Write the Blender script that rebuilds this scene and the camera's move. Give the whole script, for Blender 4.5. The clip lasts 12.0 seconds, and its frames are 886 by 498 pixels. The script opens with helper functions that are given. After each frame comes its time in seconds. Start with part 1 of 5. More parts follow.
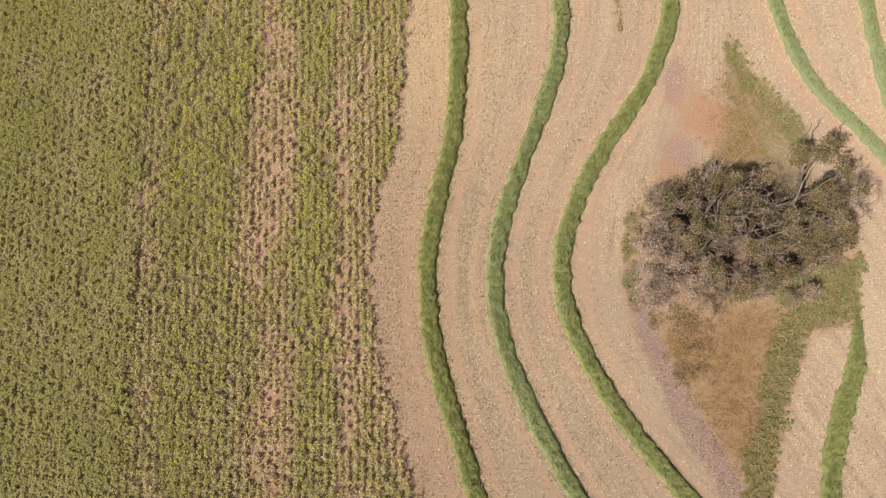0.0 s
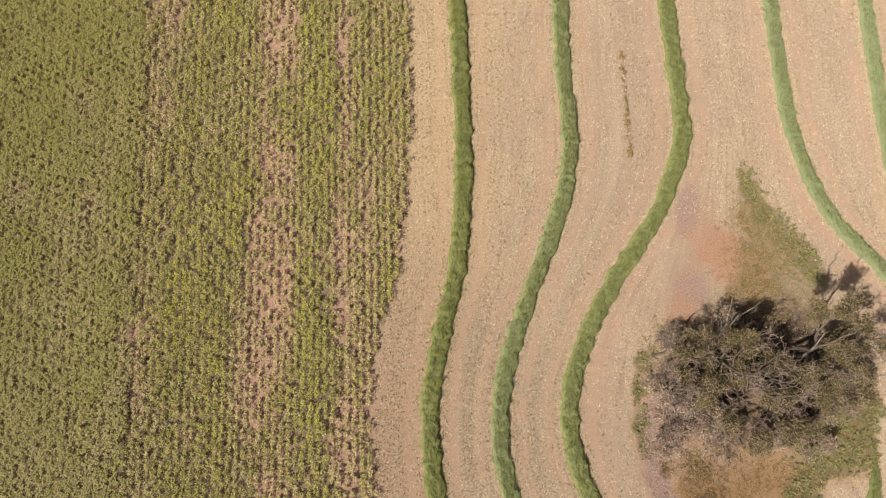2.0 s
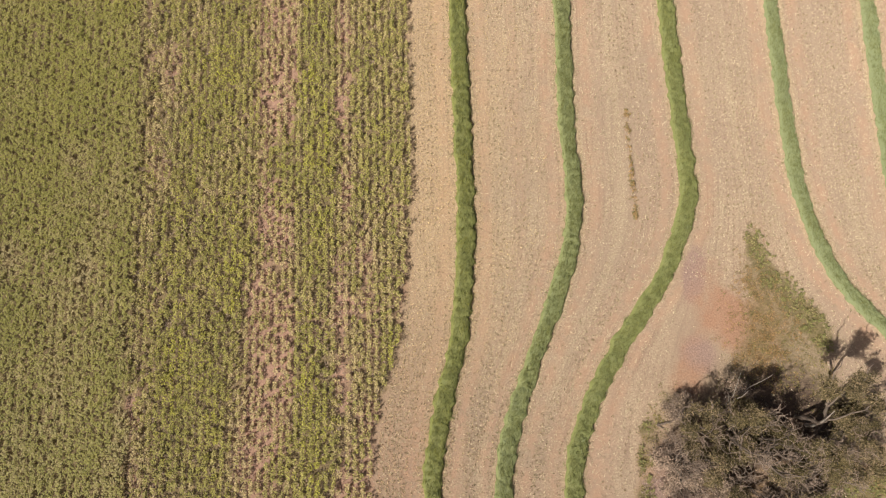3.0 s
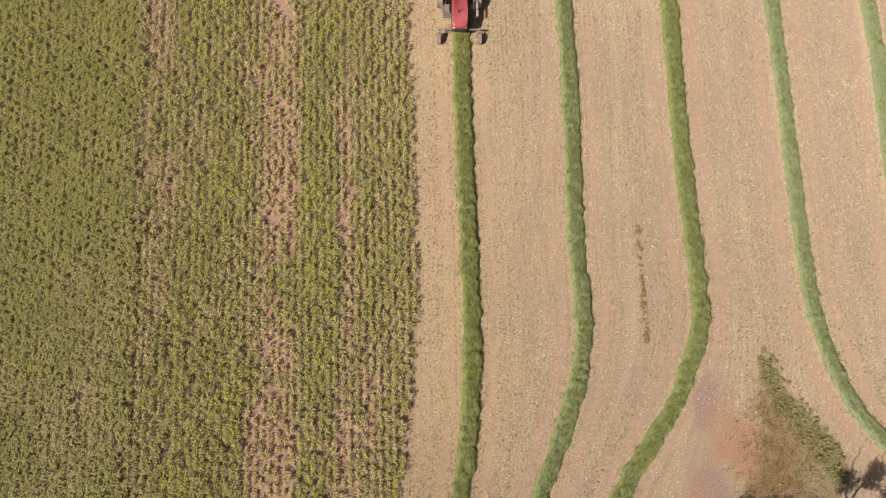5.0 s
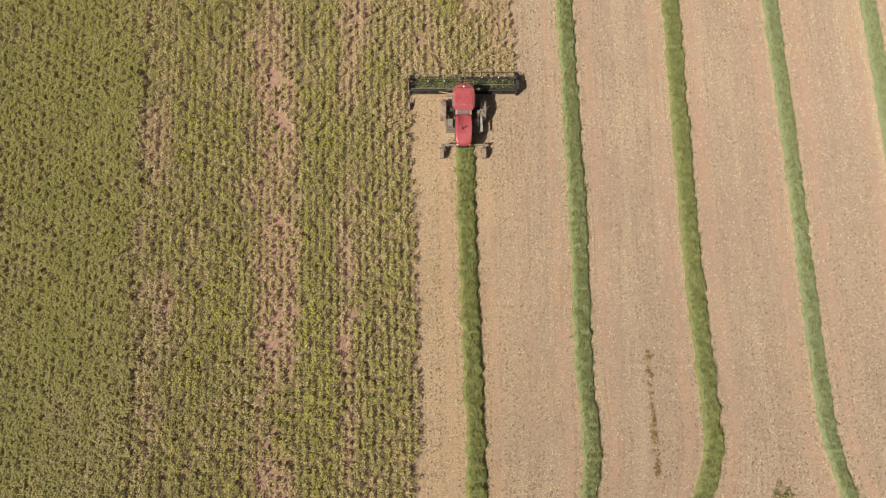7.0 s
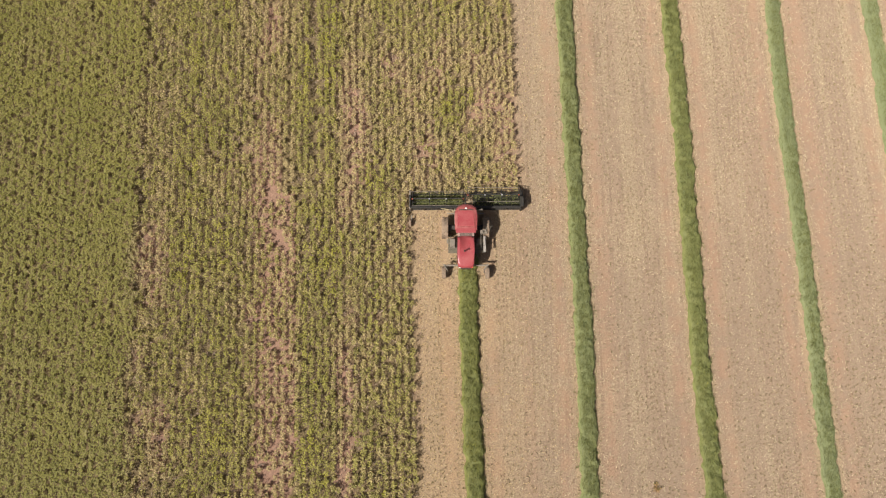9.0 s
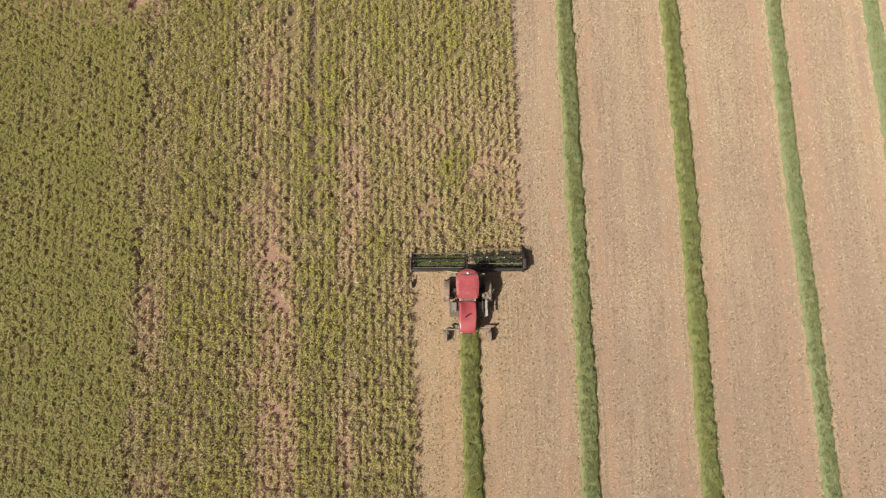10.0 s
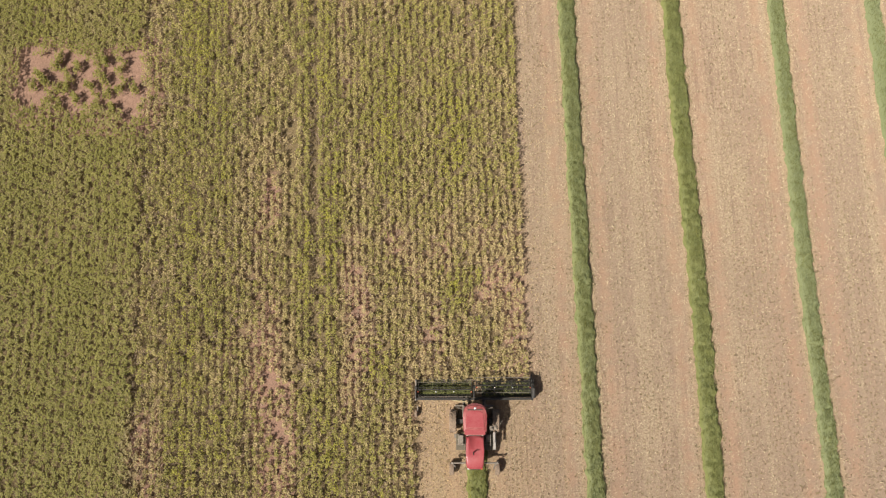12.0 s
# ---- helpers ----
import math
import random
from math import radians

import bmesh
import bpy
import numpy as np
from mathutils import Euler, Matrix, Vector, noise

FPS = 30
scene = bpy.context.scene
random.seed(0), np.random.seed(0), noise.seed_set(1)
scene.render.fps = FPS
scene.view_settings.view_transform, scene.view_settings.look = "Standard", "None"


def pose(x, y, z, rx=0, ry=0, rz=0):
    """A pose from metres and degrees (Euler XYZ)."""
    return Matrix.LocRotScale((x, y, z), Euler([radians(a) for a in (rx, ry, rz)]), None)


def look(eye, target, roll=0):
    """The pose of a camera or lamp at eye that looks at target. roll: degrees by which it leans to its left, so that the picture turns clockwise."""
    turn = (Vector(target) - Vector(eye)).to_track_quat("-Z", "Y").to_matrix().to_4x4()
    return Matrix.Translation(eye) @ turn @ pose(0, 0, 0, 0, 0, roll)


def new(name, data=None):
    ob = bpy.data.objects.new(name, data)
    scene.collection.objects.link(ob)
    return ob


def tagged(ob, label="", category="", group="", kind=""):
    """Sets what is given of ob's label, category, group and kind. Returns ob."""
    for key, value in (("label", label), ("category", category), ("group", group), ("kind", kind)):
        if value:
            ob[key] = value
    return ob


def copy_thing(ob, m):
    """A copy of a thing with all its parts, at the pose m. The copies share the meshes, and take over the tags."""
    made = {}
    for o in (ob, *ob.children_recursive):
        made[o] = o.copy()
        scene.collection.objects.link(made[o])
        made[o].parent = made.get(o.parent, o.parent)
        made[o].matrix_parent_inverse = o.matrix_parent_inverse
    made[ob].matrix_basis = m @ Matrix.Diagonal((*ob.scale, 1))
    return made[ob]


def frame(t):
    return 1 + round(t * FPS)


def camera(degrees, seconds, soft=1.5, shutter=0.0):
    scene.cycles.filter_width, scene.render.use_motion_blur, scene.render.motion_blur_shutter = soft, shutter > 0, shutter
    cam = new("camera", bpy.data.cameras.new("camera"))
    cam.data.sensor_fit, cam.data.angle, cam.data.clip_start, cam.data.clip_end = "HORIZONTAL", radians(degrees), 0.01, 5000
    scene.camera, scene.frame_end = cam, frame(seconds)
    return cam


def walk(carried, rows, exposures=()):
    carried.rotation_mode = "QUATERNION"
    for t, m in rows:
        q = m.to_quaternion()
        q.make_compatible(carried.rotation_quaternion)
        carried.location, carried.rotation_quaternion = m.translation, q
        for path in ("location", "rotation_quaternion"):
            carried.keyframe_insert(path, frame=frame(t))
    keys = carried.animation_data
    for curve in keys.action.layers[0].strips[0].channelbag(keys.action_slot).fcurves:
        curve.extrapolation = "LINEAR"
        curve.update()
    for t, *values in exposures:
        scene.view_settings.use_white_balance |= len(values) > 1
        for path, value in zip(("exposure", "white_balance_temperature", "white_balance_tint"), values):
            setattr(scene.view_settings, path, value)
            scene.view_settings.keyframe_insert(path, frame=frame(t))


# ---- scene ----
cam = camera(62.9, 12.0, soft=1.25)
PATH = [
    (0, (1.529, 2.407, 58.91), (1.501, 2.795, 56.948), -3.8),
    (0.5, (1.333, 5.078, 58.941), (1.31, 5.466, 56.979), -3.1),
    (1, (1.134, 8.043, 58.925), (1.114, 8.431, 56.963), -2.5),
    (1.5, (0.893, 11.032, 58.968), (0.877, 11.414, 57.005), -2.0),
    (2, (0.733, 14.109, 58.968), (0.718, 14.489, 57.004), -1.7),
    (2.5, (0.514, 17.096, 58.972), (0.503, 17.465, 57.006), -1.2),
    (3, (0.303, 20.074, 58.988), (0.295, 20.436, 57.021), -0.8),
    (3.5, (0.085, 22.831, 59.037), (0.08, 23.187, 57.069), -0.4),
    (3.7, (-0.017, 23.939, 59.05), (-0.021, 24.292, 57.082), -0.1),
    (5.3, (-0.782, 32.687, 59.141), (-0.775, 33.02, 57.168), 1.8),
    (5.5, (-0.804, 33.731, 59.106), (-0.798, 34.064, 57.133), 1.7),
    (6, (-0.727, 36.229, 58.95), (-0.727, 36.566, 56.979), 0.7),
    (6.5, (-0.696, 38.678, 58.903), (-0.7, 39.015, 56.932), -0.0),
    (7, (-0.693, 41.167, 58.895), (-0.699, 41.509, 56.924), -0.4),
    (7.2, (-0.673, 42.196, 58.903), (-0.681, 42.538, 56.932), -0.7),
    (8.8, (-0.213, 50.661, 58.9), (-0.242, 50.99, 56.927), -4.4),
    (9, (-0.161, 51.739, 58.903), (-0.194, 52.066, 56.93), -5.2),
    (9.5, (-0.038, 54.477, 58.955), (-0.078, 54.795, 56.981), -6.6),
    (10, (-0.003, 57.279, 58.956), (-0.047, 57.592, 56.981), -7.5),
    (10.5, (-0.061, 59.975, 58.949), (-0.107, 60.28, 56.973), -7.9),
    (11, (-0.23, 62.553, 58.876), (-0.275, 62.859, 56.9), -7.8),
    (11.5, (-0.5, 65.014, 58.748), (-0.54, 65.32, 56.772), -7.0),
    (12, (-0.821, 67.488, 58.605), (-0.856, 67.801, 56.63), -6.0),
]
walk(cam, [(t, look(eye, target, roll)) for t, eye, target, roll in PATH], [(0, 0.08), (3.5, 0.04), (6.5, -0.05), (12, -0.01)])

# ---- light ----
SUN = Vector((-0.60, -0.42, 1.0)).normalized()
world = bpy.data.worlds.new("sky")
scene.world = world
world.use_nodes = True
sky = world.node_tree.nodes.new("ShaderNodeTexSky")
sky.sky_type, sky.sun_disc = "NISHITA", False
sky.air_density, sky.dust_density, sky.ozone_density = 0.7, 6.0, 0.4
sky.sun_elevation = math.asin(SUN.z)
sky.sun_rotation = math.atan2(SUN.x, SUN.y)
world.node_tree.links.new(sky.outputs[0], world.node_tree.nodes["Background"].inputs[0])
world.node_tree.nodes["Background"].inputs[1].default_value = 0.05
sun = new("sun", bpy.data.lights.new("sun", "SUN"))
sun.data.energy, sun.data.angle, sun.data.color = 5.0, radians(0.53), (1.0, 0.96, 0.87)
sun.matrix_world = look(SUN * 100, (0, 0, 0))

# ---- small tools ----
rng = np.random.default_rng(7)


def link(nt, a, b):
    nt.links.new(a, b)


def node(nt, kind, **inputs):
    n = nt.nodes.new(kind)
    for k, v in inputs.items():
        n.inputs[k.replace("_", " ")].default_value = v
    return n


def noise_at(nt, vec, scale, detail=4.0, rough=0.6):
    n = node(nt, "ShaderNodeTexNoise", Scale=scale, Detail=detail, Roughness=rough)
    if vec is not None:
        link(nt, vec, n.inputs["Vector"])
    return n.outputs["Fac"]


def ramp(nt, fac, lo, hi):
    n = nt.nodes.new("ShaderNodeMapRange")
    n.interpolation_type = "SMOOTHSTEP"
    n.inputs["From Min"].default_value, n.inputs["From Max"].default_value = lo, hi
    link(nt, fac, n.inputs["Value"])
    return n.outputs["Result"]


def mth(nt, op, a, b=None):
    n = nt.nodes.new("ShaderNodeMath")
    n.operation = op
    for k, v in enumerate((a, b)):
        if v is None:
            continue
        if isinstance(v, (int, float)):
            n.inputs[k].default_value = v
        else:
            link(nt, v, n.inputs[k])
    return n.outputs[0]


def mix(nt, fac, a, b, blend="MIX"):
    n = nt.nodes.new("ShaderNodeMix")
    n.data_type, n.blend_type = "RGBA", blend
    for sock, v in ((n.inputs[0], fac), (n.inputs[6], a), (n.inputs[7], b)):
        if isinstance(v, (int, float)):
            sock.default_value = v
        elif isinstance(v, tuple):
            sock.default_value = (*v, 1.0)
        else:
            link(nt, v, sock)
    return n.outputs[2]


def material(name, rough=0.8, metal=0.0):
    m = bpy.data.materials.new(name)
    m.use_nodes = True
    b = m.node_tree.nodes["Principled BSDF"]
    b.inputs["Roughness"].default_value, b.inputs["Metallic"].default_value = rough, metal
    return m, m.node_tree, b


def bump(nt, b, height, strength, dist):
    n = node(nt, "ShaderNodeBump", Strength=strength, Distance=dist)
    link(nt, height, n.inputs["Height"])
    link(nt, n.outputs[0], b.inputs["Normal"])


def worn(name, col, col2, rough=0.6, metal=0.0, scale=3.0, grain=40.0):
    """Paint, rubber or metal with dust and wear in patches and a fine grain."""
    m, nt, b = material(name, rough, metal)
    co = nt.nodes.new("ShaderNodeTexCoord").outputs["Object"]
    f = ramp(nt, noise_at(nt, co, scale, 6), 0.35, 0.75)
    c = mix(nt, f, col, col2)
    g = noise_at(nt, co, grain, 3)
    link(nt, mix(nt, ramp(nt, g, 0.3, 0.8), c, mix(nt, 0.8, c, col2)), b.inputs["Base Color"])
    bump(nt, b, g, 0.2, 0.01)
    return m


def foliage(name, dark, light, tip, big=0.25, sheer=0.25, spread=0.62, lush=None, stray=0.7):
    """Leaf material: each leaf has a shade of its own, clumps shift between two tones, 'tone' pushes to the third, below zero to the lush one."""
    m, nt, b = material(name, 0.6)
    geo = nt.nodes.new("ShaderNodeNewGeometry")
    co = nt.nodes.new("ShaderNodeTexCoord").outputs["Object"]
    isl = geo.outputs["Random Per Island"]
    c = mix(nt, ramp(nt, noise_at(nt, co, big, 4), 0.35, 0.65), dark, light)
    att = nt.nodes.new("ShaderNodeAttribute")
    att.attribute_name = "tone"
    c = mix(nt, ramp(nt, mth(nt, "ADD", att.outputs["Fac"], mth(nt, "MULTIPLY", mth(nt, "SUBTRACT", isl, 0.5), stray)), 0.15, 0.85), c, tip)
    if lush:
        c = mix(nt, ramp(nt, mth(nt, "MULTIPLY", att.outputs["Fac"], -1.0), 0.05, 0.6), c, lush)
    v = nt.nodes.new("ShaderNodeHueSaturation")
    link(nt, mth(nt, "ADD", mth(nt, "MULTIPLY", isl, spread), 1.0 - spread / 2), v.inputs["Value"])
    link(nt, c, v.inputs["Color"])
    link(nt, v.outputs[0], b.inputs["Base Color"])
    b.inputs["Specular IOR Level"].default_value = 0.25
    b.inputs["Diffuse Roughness"].default_value = 0.8
    tr = nt.nodes.new("ShaderNodeBsdfTranslucent")
    link(nt, v.outputs[0], tr.inputs["Color"])
    mx = node(nt, "ShaderNodeMixShader", Fac=sheer)
    link(nt, b.outputs[0], mx.inputs[1])
    link(nt, tr.outputs[0], mx.inputs[2])
    link(nt, mx.outputs[0], nt.nodes["Material Output"].inputs["Surface"])
    return m


def bulk(name, verts, faces, mat, tone=None):
    """A mesh from arrays: verts (n, 3), faces (m, k) of one size."""
    me = bpy.data.meshes.new(name)
    k = faces.shape[1]
    me.vertices.add(len(verts))
    me.vertices.foreach_set("co", np.ascontiguousarray(verts, np.float32).ravel())
    me.loops.add(faces.size)
    me.loops.foreach_set("vertex_index", np.ascontiguousarray(faces, np.int32).ravel())
    me.polygons.add(len(faces))
    me.polygons.foreach_set("loop_start", np.arange(0, faces.size, k, dtype=np.int32))
    if tone is not None:
        a = me.attributes.new("tone", "FLOAT", "POINT")
        a.data.foreach_set("value", np.ascontiguousarray(tone, np.float32))
    me.update(calc_edges=True)
    me.materials.append(mat)
    return me


def blades(base, way, side, length, width, sag=0.0):
    """Pointed leaves: root, two shoulders and a tip each; way and side are unit vectors."""
    n = len(base)
    L, W = length[:, None], width[:, None]
    v = np.empty((n, 4, 3))
    v[:, 0] = base
    mid = base + way * L * 0.45
    v[:, 1], v[:, 3] = mid + side * W / 2, mid - side * W / 2
    v[:, 2] = base + way * L
    v[:, 2, 2] -= (sag * L)[:, 0] if np.ndim(sag) == 0 else sag * length
    return v.reshape(-1, 3), np.arange(4 * n).reshape(n, 4)


def slivers(base, way, side, length, width):
    """Straws: one long triangle each."""
    n = len(base)
    W = side * width[:, None] / 2
    v = np.stack([base + W, base - W, base + way * length[:, None]], 1)
    return v.reshape(-1, 3), np.arange(3 * n).reshape(n, 3)


def frames(az, pitch, roll):
    """Unit leaf directions and their sides from azimuth, pitch and roll."""
    way = np.stack([np.cos(az) * np.cos(pitch), np.sin(az) * np.cos(pitch), np.sin(pitch)], 1)
    flat = np.stack([-np.sin(az), np.cos(az), np.zeros_like(az)], 1)
    up = np.cross(way, flat)
    return way, flat * np.cos(roll)[:, None] + up * np.sin(roll)[:, None]


def patch_noise(x, y, size, seed):
    """Smooth value noise of that size in metres, 0 to 1."""
    g = np.random.default_rng(seed).random((64, 64))
    u, v = np.asarray(x) / size, np.asarray(y) / size
    i, j = np.floor(u).astype(int), np.floor(v).astype(int)
    a, b = u - i, v - j
    a, b = a * a * (3 - 2 * a), b * b * (3 - 2 * b)
    q = lambda p, r: g[p % 64, r % 64]
    return (q(i, j) * (1 - a) + q(i + 1, j) * a) * (1 - b) + (q(i, j + 1) * (1 - a) + q(i + 1, j + 1) * a) * b


def fbm(x, y, size, seed):
    return (patch_noise(x, y, size, seed) * 0.55 + patch_noise(x, y, size / 2.3, seed + 1) * 0.3 + patch_noise(x, y, size / 5, seed + 2) * 0.15)


def line(pairs):
    """A smooth line across the field: x for any y, from (y, x) way-points."""
    p = np.array(pairs, float)
    ys = np.arange(-60, 180, 0.25)
    m = np.gradient(p[:, 1], p[:, 0])
    i = np.clip(np.searchsorted(p[:, 0], ys) - 1, 0, len(p) - 2)
    h = p[i + 1, 0] - p[i, 0]
    t = np.clip((ys - p[i, 0]) / h, 0, 1)
    xs = (2 * t**3 - 3 * t**2 + 1) * p[i, 1] + (t**3 - 2 * t**2 + t) * h * m[i] + (3 * t**2 - 2 * t**3) * p[i + 1, 1] + (t**3 - t**2) * h * m[i + 1]
    lo, hi = ys < p[0, 0], ys > p[-1, 0]
    xs[lo] = p[0, 1] + (ys[lo] - p[0, 0]) * (p[1, 1] - p[0, 1]) / (p[1, 0] - p[0, 0])
    xs[hi] = p[-1, 1] + (ys[hi] - p[-1, 0]) * (p[-1, 1] - p[-2, 1]) / (p[-1, 0] - p[-2, 0])
    k = np.exp(-np.linspace(-2, 2, 7) ** 2)
    xs = np.convolve(np.pad(xs, 3, "edge"), k / k.sum(), "valid")
    return lambda y: np.interp(y, ys, xs)


def part(name, bm, mat, parent, label="", smooth=False):
    me = bpy.data.meshes.new(name)
    if smooth:
        for f in bm.faces:
            f.smooth = True
    bm.to_mesh(me)
    bm.free()
    me.materials.append(mat)
    ob = new(name, me)
    ob.parent = parent
    return tagged(ob, label) if label else ob


def mesh_part(name, me, parent, label=""):
    ob = new(name, me)
    ob.parent = parent
    return tagged(ob, label) if label else ob


def empty(name, at, label, category, group="", kind=""):
    ob = new(name)
    ob.location = at
    ob.empty_display_size = 0.3
    return tagged(ob, label, category, group, kind)


def box(bm, x0, x1, y0, y1, z0, z1, bev=0.0, seg=2, turn=None):
    m = Matrix.Translation(((x0 + x1) / 2, (y0 + y1) / 2, (z0 + z1) / 2))
    if turn is not None:
        m = m @ turn
    r = bmesh.ops.create_cube(bm, size=1, matrix=m @ Matrix.Diagonal((x1 - x0, y1 - y0, z1 - z0, 1)))
    if bev:
        es = list({e for v in r["verts"] for e in v.link_edges})
        bmesh.ops.bevel(bm, geom=es, offset=bev, segments=seg, affect="EDGES", profile=0.5)
    return bm


def rod(bm, a, b, r, r2=None, n=10):
    a, b = Vector(a), Vector(b)
    d = b - a
    m = Matrix.Translation((a + b) / 2) @ d.to_track_quat("Z", "Y").to_matrix().to_4x4()
    bmesh.ops.create_cone(bm, cap_ends=True, segments=n, radius1=r, radius2=r if r2 is None else r2, depth=d.length, matrix=m)
    return bm


# ---- plan of the field ----
ROW_LEAN = 0.036                     # rows drift to the left by this much per metre
CUT_Y = 66.0                         # how far the windrower has cut
W1 = line([(-16, 6.8), (-5.6, 3.4), (0, 1.72), (4.4, 0.35), (8.9, -0.47), (11.2, -0.54), (13.5, -0.52), (18.4, 0.23), (24, 1.48), (28, 1.8), (32, 1.9), (41, 1.67), (50, 1.22), (58, 0.95), (66, 0.66), (118, -1.2)])
W2 = line([(-16, 17.5), (-5.5, 11.3), (0, 8.24), (4.4, 6.3), (8.9, 5.11), (11.2, 4.95), (13.6, 5.1), (18.4, 6.21), (23.3, 7.99), (28, 9.7), (31.5, 10.65), (34, 11.0), (36.5, 11.0), (41, 10.59), (50, 10.4), (60, 10.05), (73.5, 9.5), (83.4, 9.1), (98.4, 8.54), (118, 7.9)])
W3 = line([(-16, 28), (-5.4, 19.63), (0, 15.4), (4.5, 12.68), (9, 10.86), (11.3, 10.51), (13.6, 10.52), (18.4, 12), (23.4, 14.6), (28, 17.75), (31.5, 19.4), (34, 20.25), (36.5, 20.6), (41, 20.29), (50, 19.65), (60, 19.28), (74, 18.72), (83.5, 18.2), (98.5, 17.5), (118, 16.7)])
W4 = line([(4, 48), (16, 42.5), (24.4, 36.2), (28.5, 32.7), (31.5, 31.25), (34, 30.45), (36.5, 29.85), (41, 29.4), (50, 28.9), (60, 28.4), (74, 27.5), (83.5, 27.1), (98.5, 26.44), (118, 25.6)])
W4B = line([(-16, 29.5), (-5.3, 30.66), (-1.9, 31.3), (0.24, 31.94), (2.4, 32.82), (3.7, 33.39), (5, 33.66), (8, 34.14), (12, 34.3)])
W5 = line([(4, 55), (20, 41), (31, 38.4), (36.4, 37.9), (60, 37.0), (66, 36.6), (92, 35.0), (98.5, 34.7), (118, 33.7)])
EDGE = line([(-16, 2.5), (-5.7, -1.3), (0, -3), (4.4, -4.2), (8.9, -5.18), (11.2, -5.34), (13.6, -5.36), (18.4, -4.68), (23.4, -3.45), (27.5, -2.93), (31.5, -2.8), (36.5, -2.65), (50, -3.2), (58, -3.6), (66, -3.97)])
STRIP = line([(60, 5.1), (67.3, 4.98), (78.7, 4.68), (88.4, 4.3), (98.6, 4.07), (118, 3.4)])
ISLE = np.array([(15.2, 16), (15.5, 10), (16.1, 7.4), (16.9, 5), (18.9, 1.4), (21, -1.6), (24, -7), (26.2, -7), (26.6, -4), (27.8, 0), (28.6, 4), (30.5, 7.2), (34.3, 7.9), (34.9, 12), (35.2, 18), (31.9, 22.2), (29.2, 28.4), (26.3, 34.6), (25.0, 34.4), (23.4, 28.6), (20, 28.4), (18.8, 25), (17, 18.5)])
BARE = np.array([(-38.3, 92.6), (-37.6, 88.4), (-34.6, 88.2), (-31.0, 87.8), (-28.4, 87.4), (-27.6, 88.0), (-27.5, 93.5), (-31.4, 92.6), (-34.4, 93.4), (-36.2, 93.8)])


def inside(poly, x, y):
    x, y = np.asarray(x, float), np.asarray(y, float)
    hit = np.zeros(x.shape, bool)
    for (ax, ay), (bx, by) in zip(poly, np.roll(poly, -1, 0)):
        if ay != by:
            hit ^= ((ay > y) != (by > y)) & (x < (bx - ax) * (y - ay) / (by - ay) + ax)
    return hit


def rim(poly, x, y):
    """Distance to a polygon's or a path's edge."""
    x, y = np.asarray(x, float), np.asarray(y, float)
    best = np.full(x.shape, 1e9)
    for (ax, ay), (bx, by) in zip(poly[:-1], poly[1:]):
        dx, dy = bx - ax, by - ay
        k = np.clip(((x - ax) * dx + (y - ay) * dy) / (dx * dx + dy * dy), 0, 1)
        best = np.minimum(best, np.hypot(x - ax - k * dx, y - ay - k * dy))
    return best


def lane_of(x, y):
    """Row coordinate in metres across the passes, and the offset from the nearest windrow."""
    cs = np.stack([2 * W1(y) - W2(y), W1(y), W2(y), W3(y), W4(y), W5(y), 2 * W5(y) - W4(y)])
    s = np.zeros(x.shape)
    off = np.full(x.shape, 99.0)
    for i in range(len(cs) - 1):
        a, b = cs[i], cs[i + 1]
        m = (x >= a) & (x < b)
        s = np.where(m, 9.2 * (i + (x - a) / (b - a)), s)
    s = np.where(x < cs[0], 9.2 * 0 + (x - cs[0]), s)
    s = np.where(x >= cs[-1], 9.2 * 6 + (x - cs[-1]), s)
    for i in range(1, 6):
        d = x - cs[i]
        off = np.where(np.abs(d) < np.abs(off), d, off)
    return s, off


def standing(x, y):
    """True where the crop still stands."""
    return np.where(y > CUT_Y, x < STRIP(y), x < EDGE(y))


def blob(x, y, cx, cy, rx, ry, turn=0.0):
    c, s = math.cos(radians(turn)), math.sin(radians(turn))
    u, v = (x - cx) * c + (y - cy) * s, -(x - cx) * s + (y - cy) * c
    return np.exp(-((u / rx) ** 2 + (v / ry) ** 2) ** 1.5)


def green_band(x, y):
    """Where uncut crop and weeds stand green on the island, 0 to 1."""
    n = fbm(x, y, 1.4, 33) - 0.5
    paths = (([(30.5, 9.2), (28.4, 7.4), (28.0, 4.6), (26.7, 1.2), (25.6, -2.5), (25.4, -7)], 1.4), ([(25.6, 32.2), (26.8, 29.6), (29.0, 26.8), (31.2, 23.2)], 0.9), ([(15.9, 16.8), (15.6, 13.2), (15.9, 9.6)], 0.55), ([(34.5, 8.4), (34.9, 13)], 0.5))
    near = [np.clip((w - rim(np.array(p), x, y) + 2.0 * n) / 0.7 + 0.4, 0, 1) for p, w in paths]
    return np.maximum.reduce(near + [np.clip(2.2 * blob(x, y, 31.6, 10.6, 3.4, 2.6) * (1 + 1.6 * n), 0, 1)])


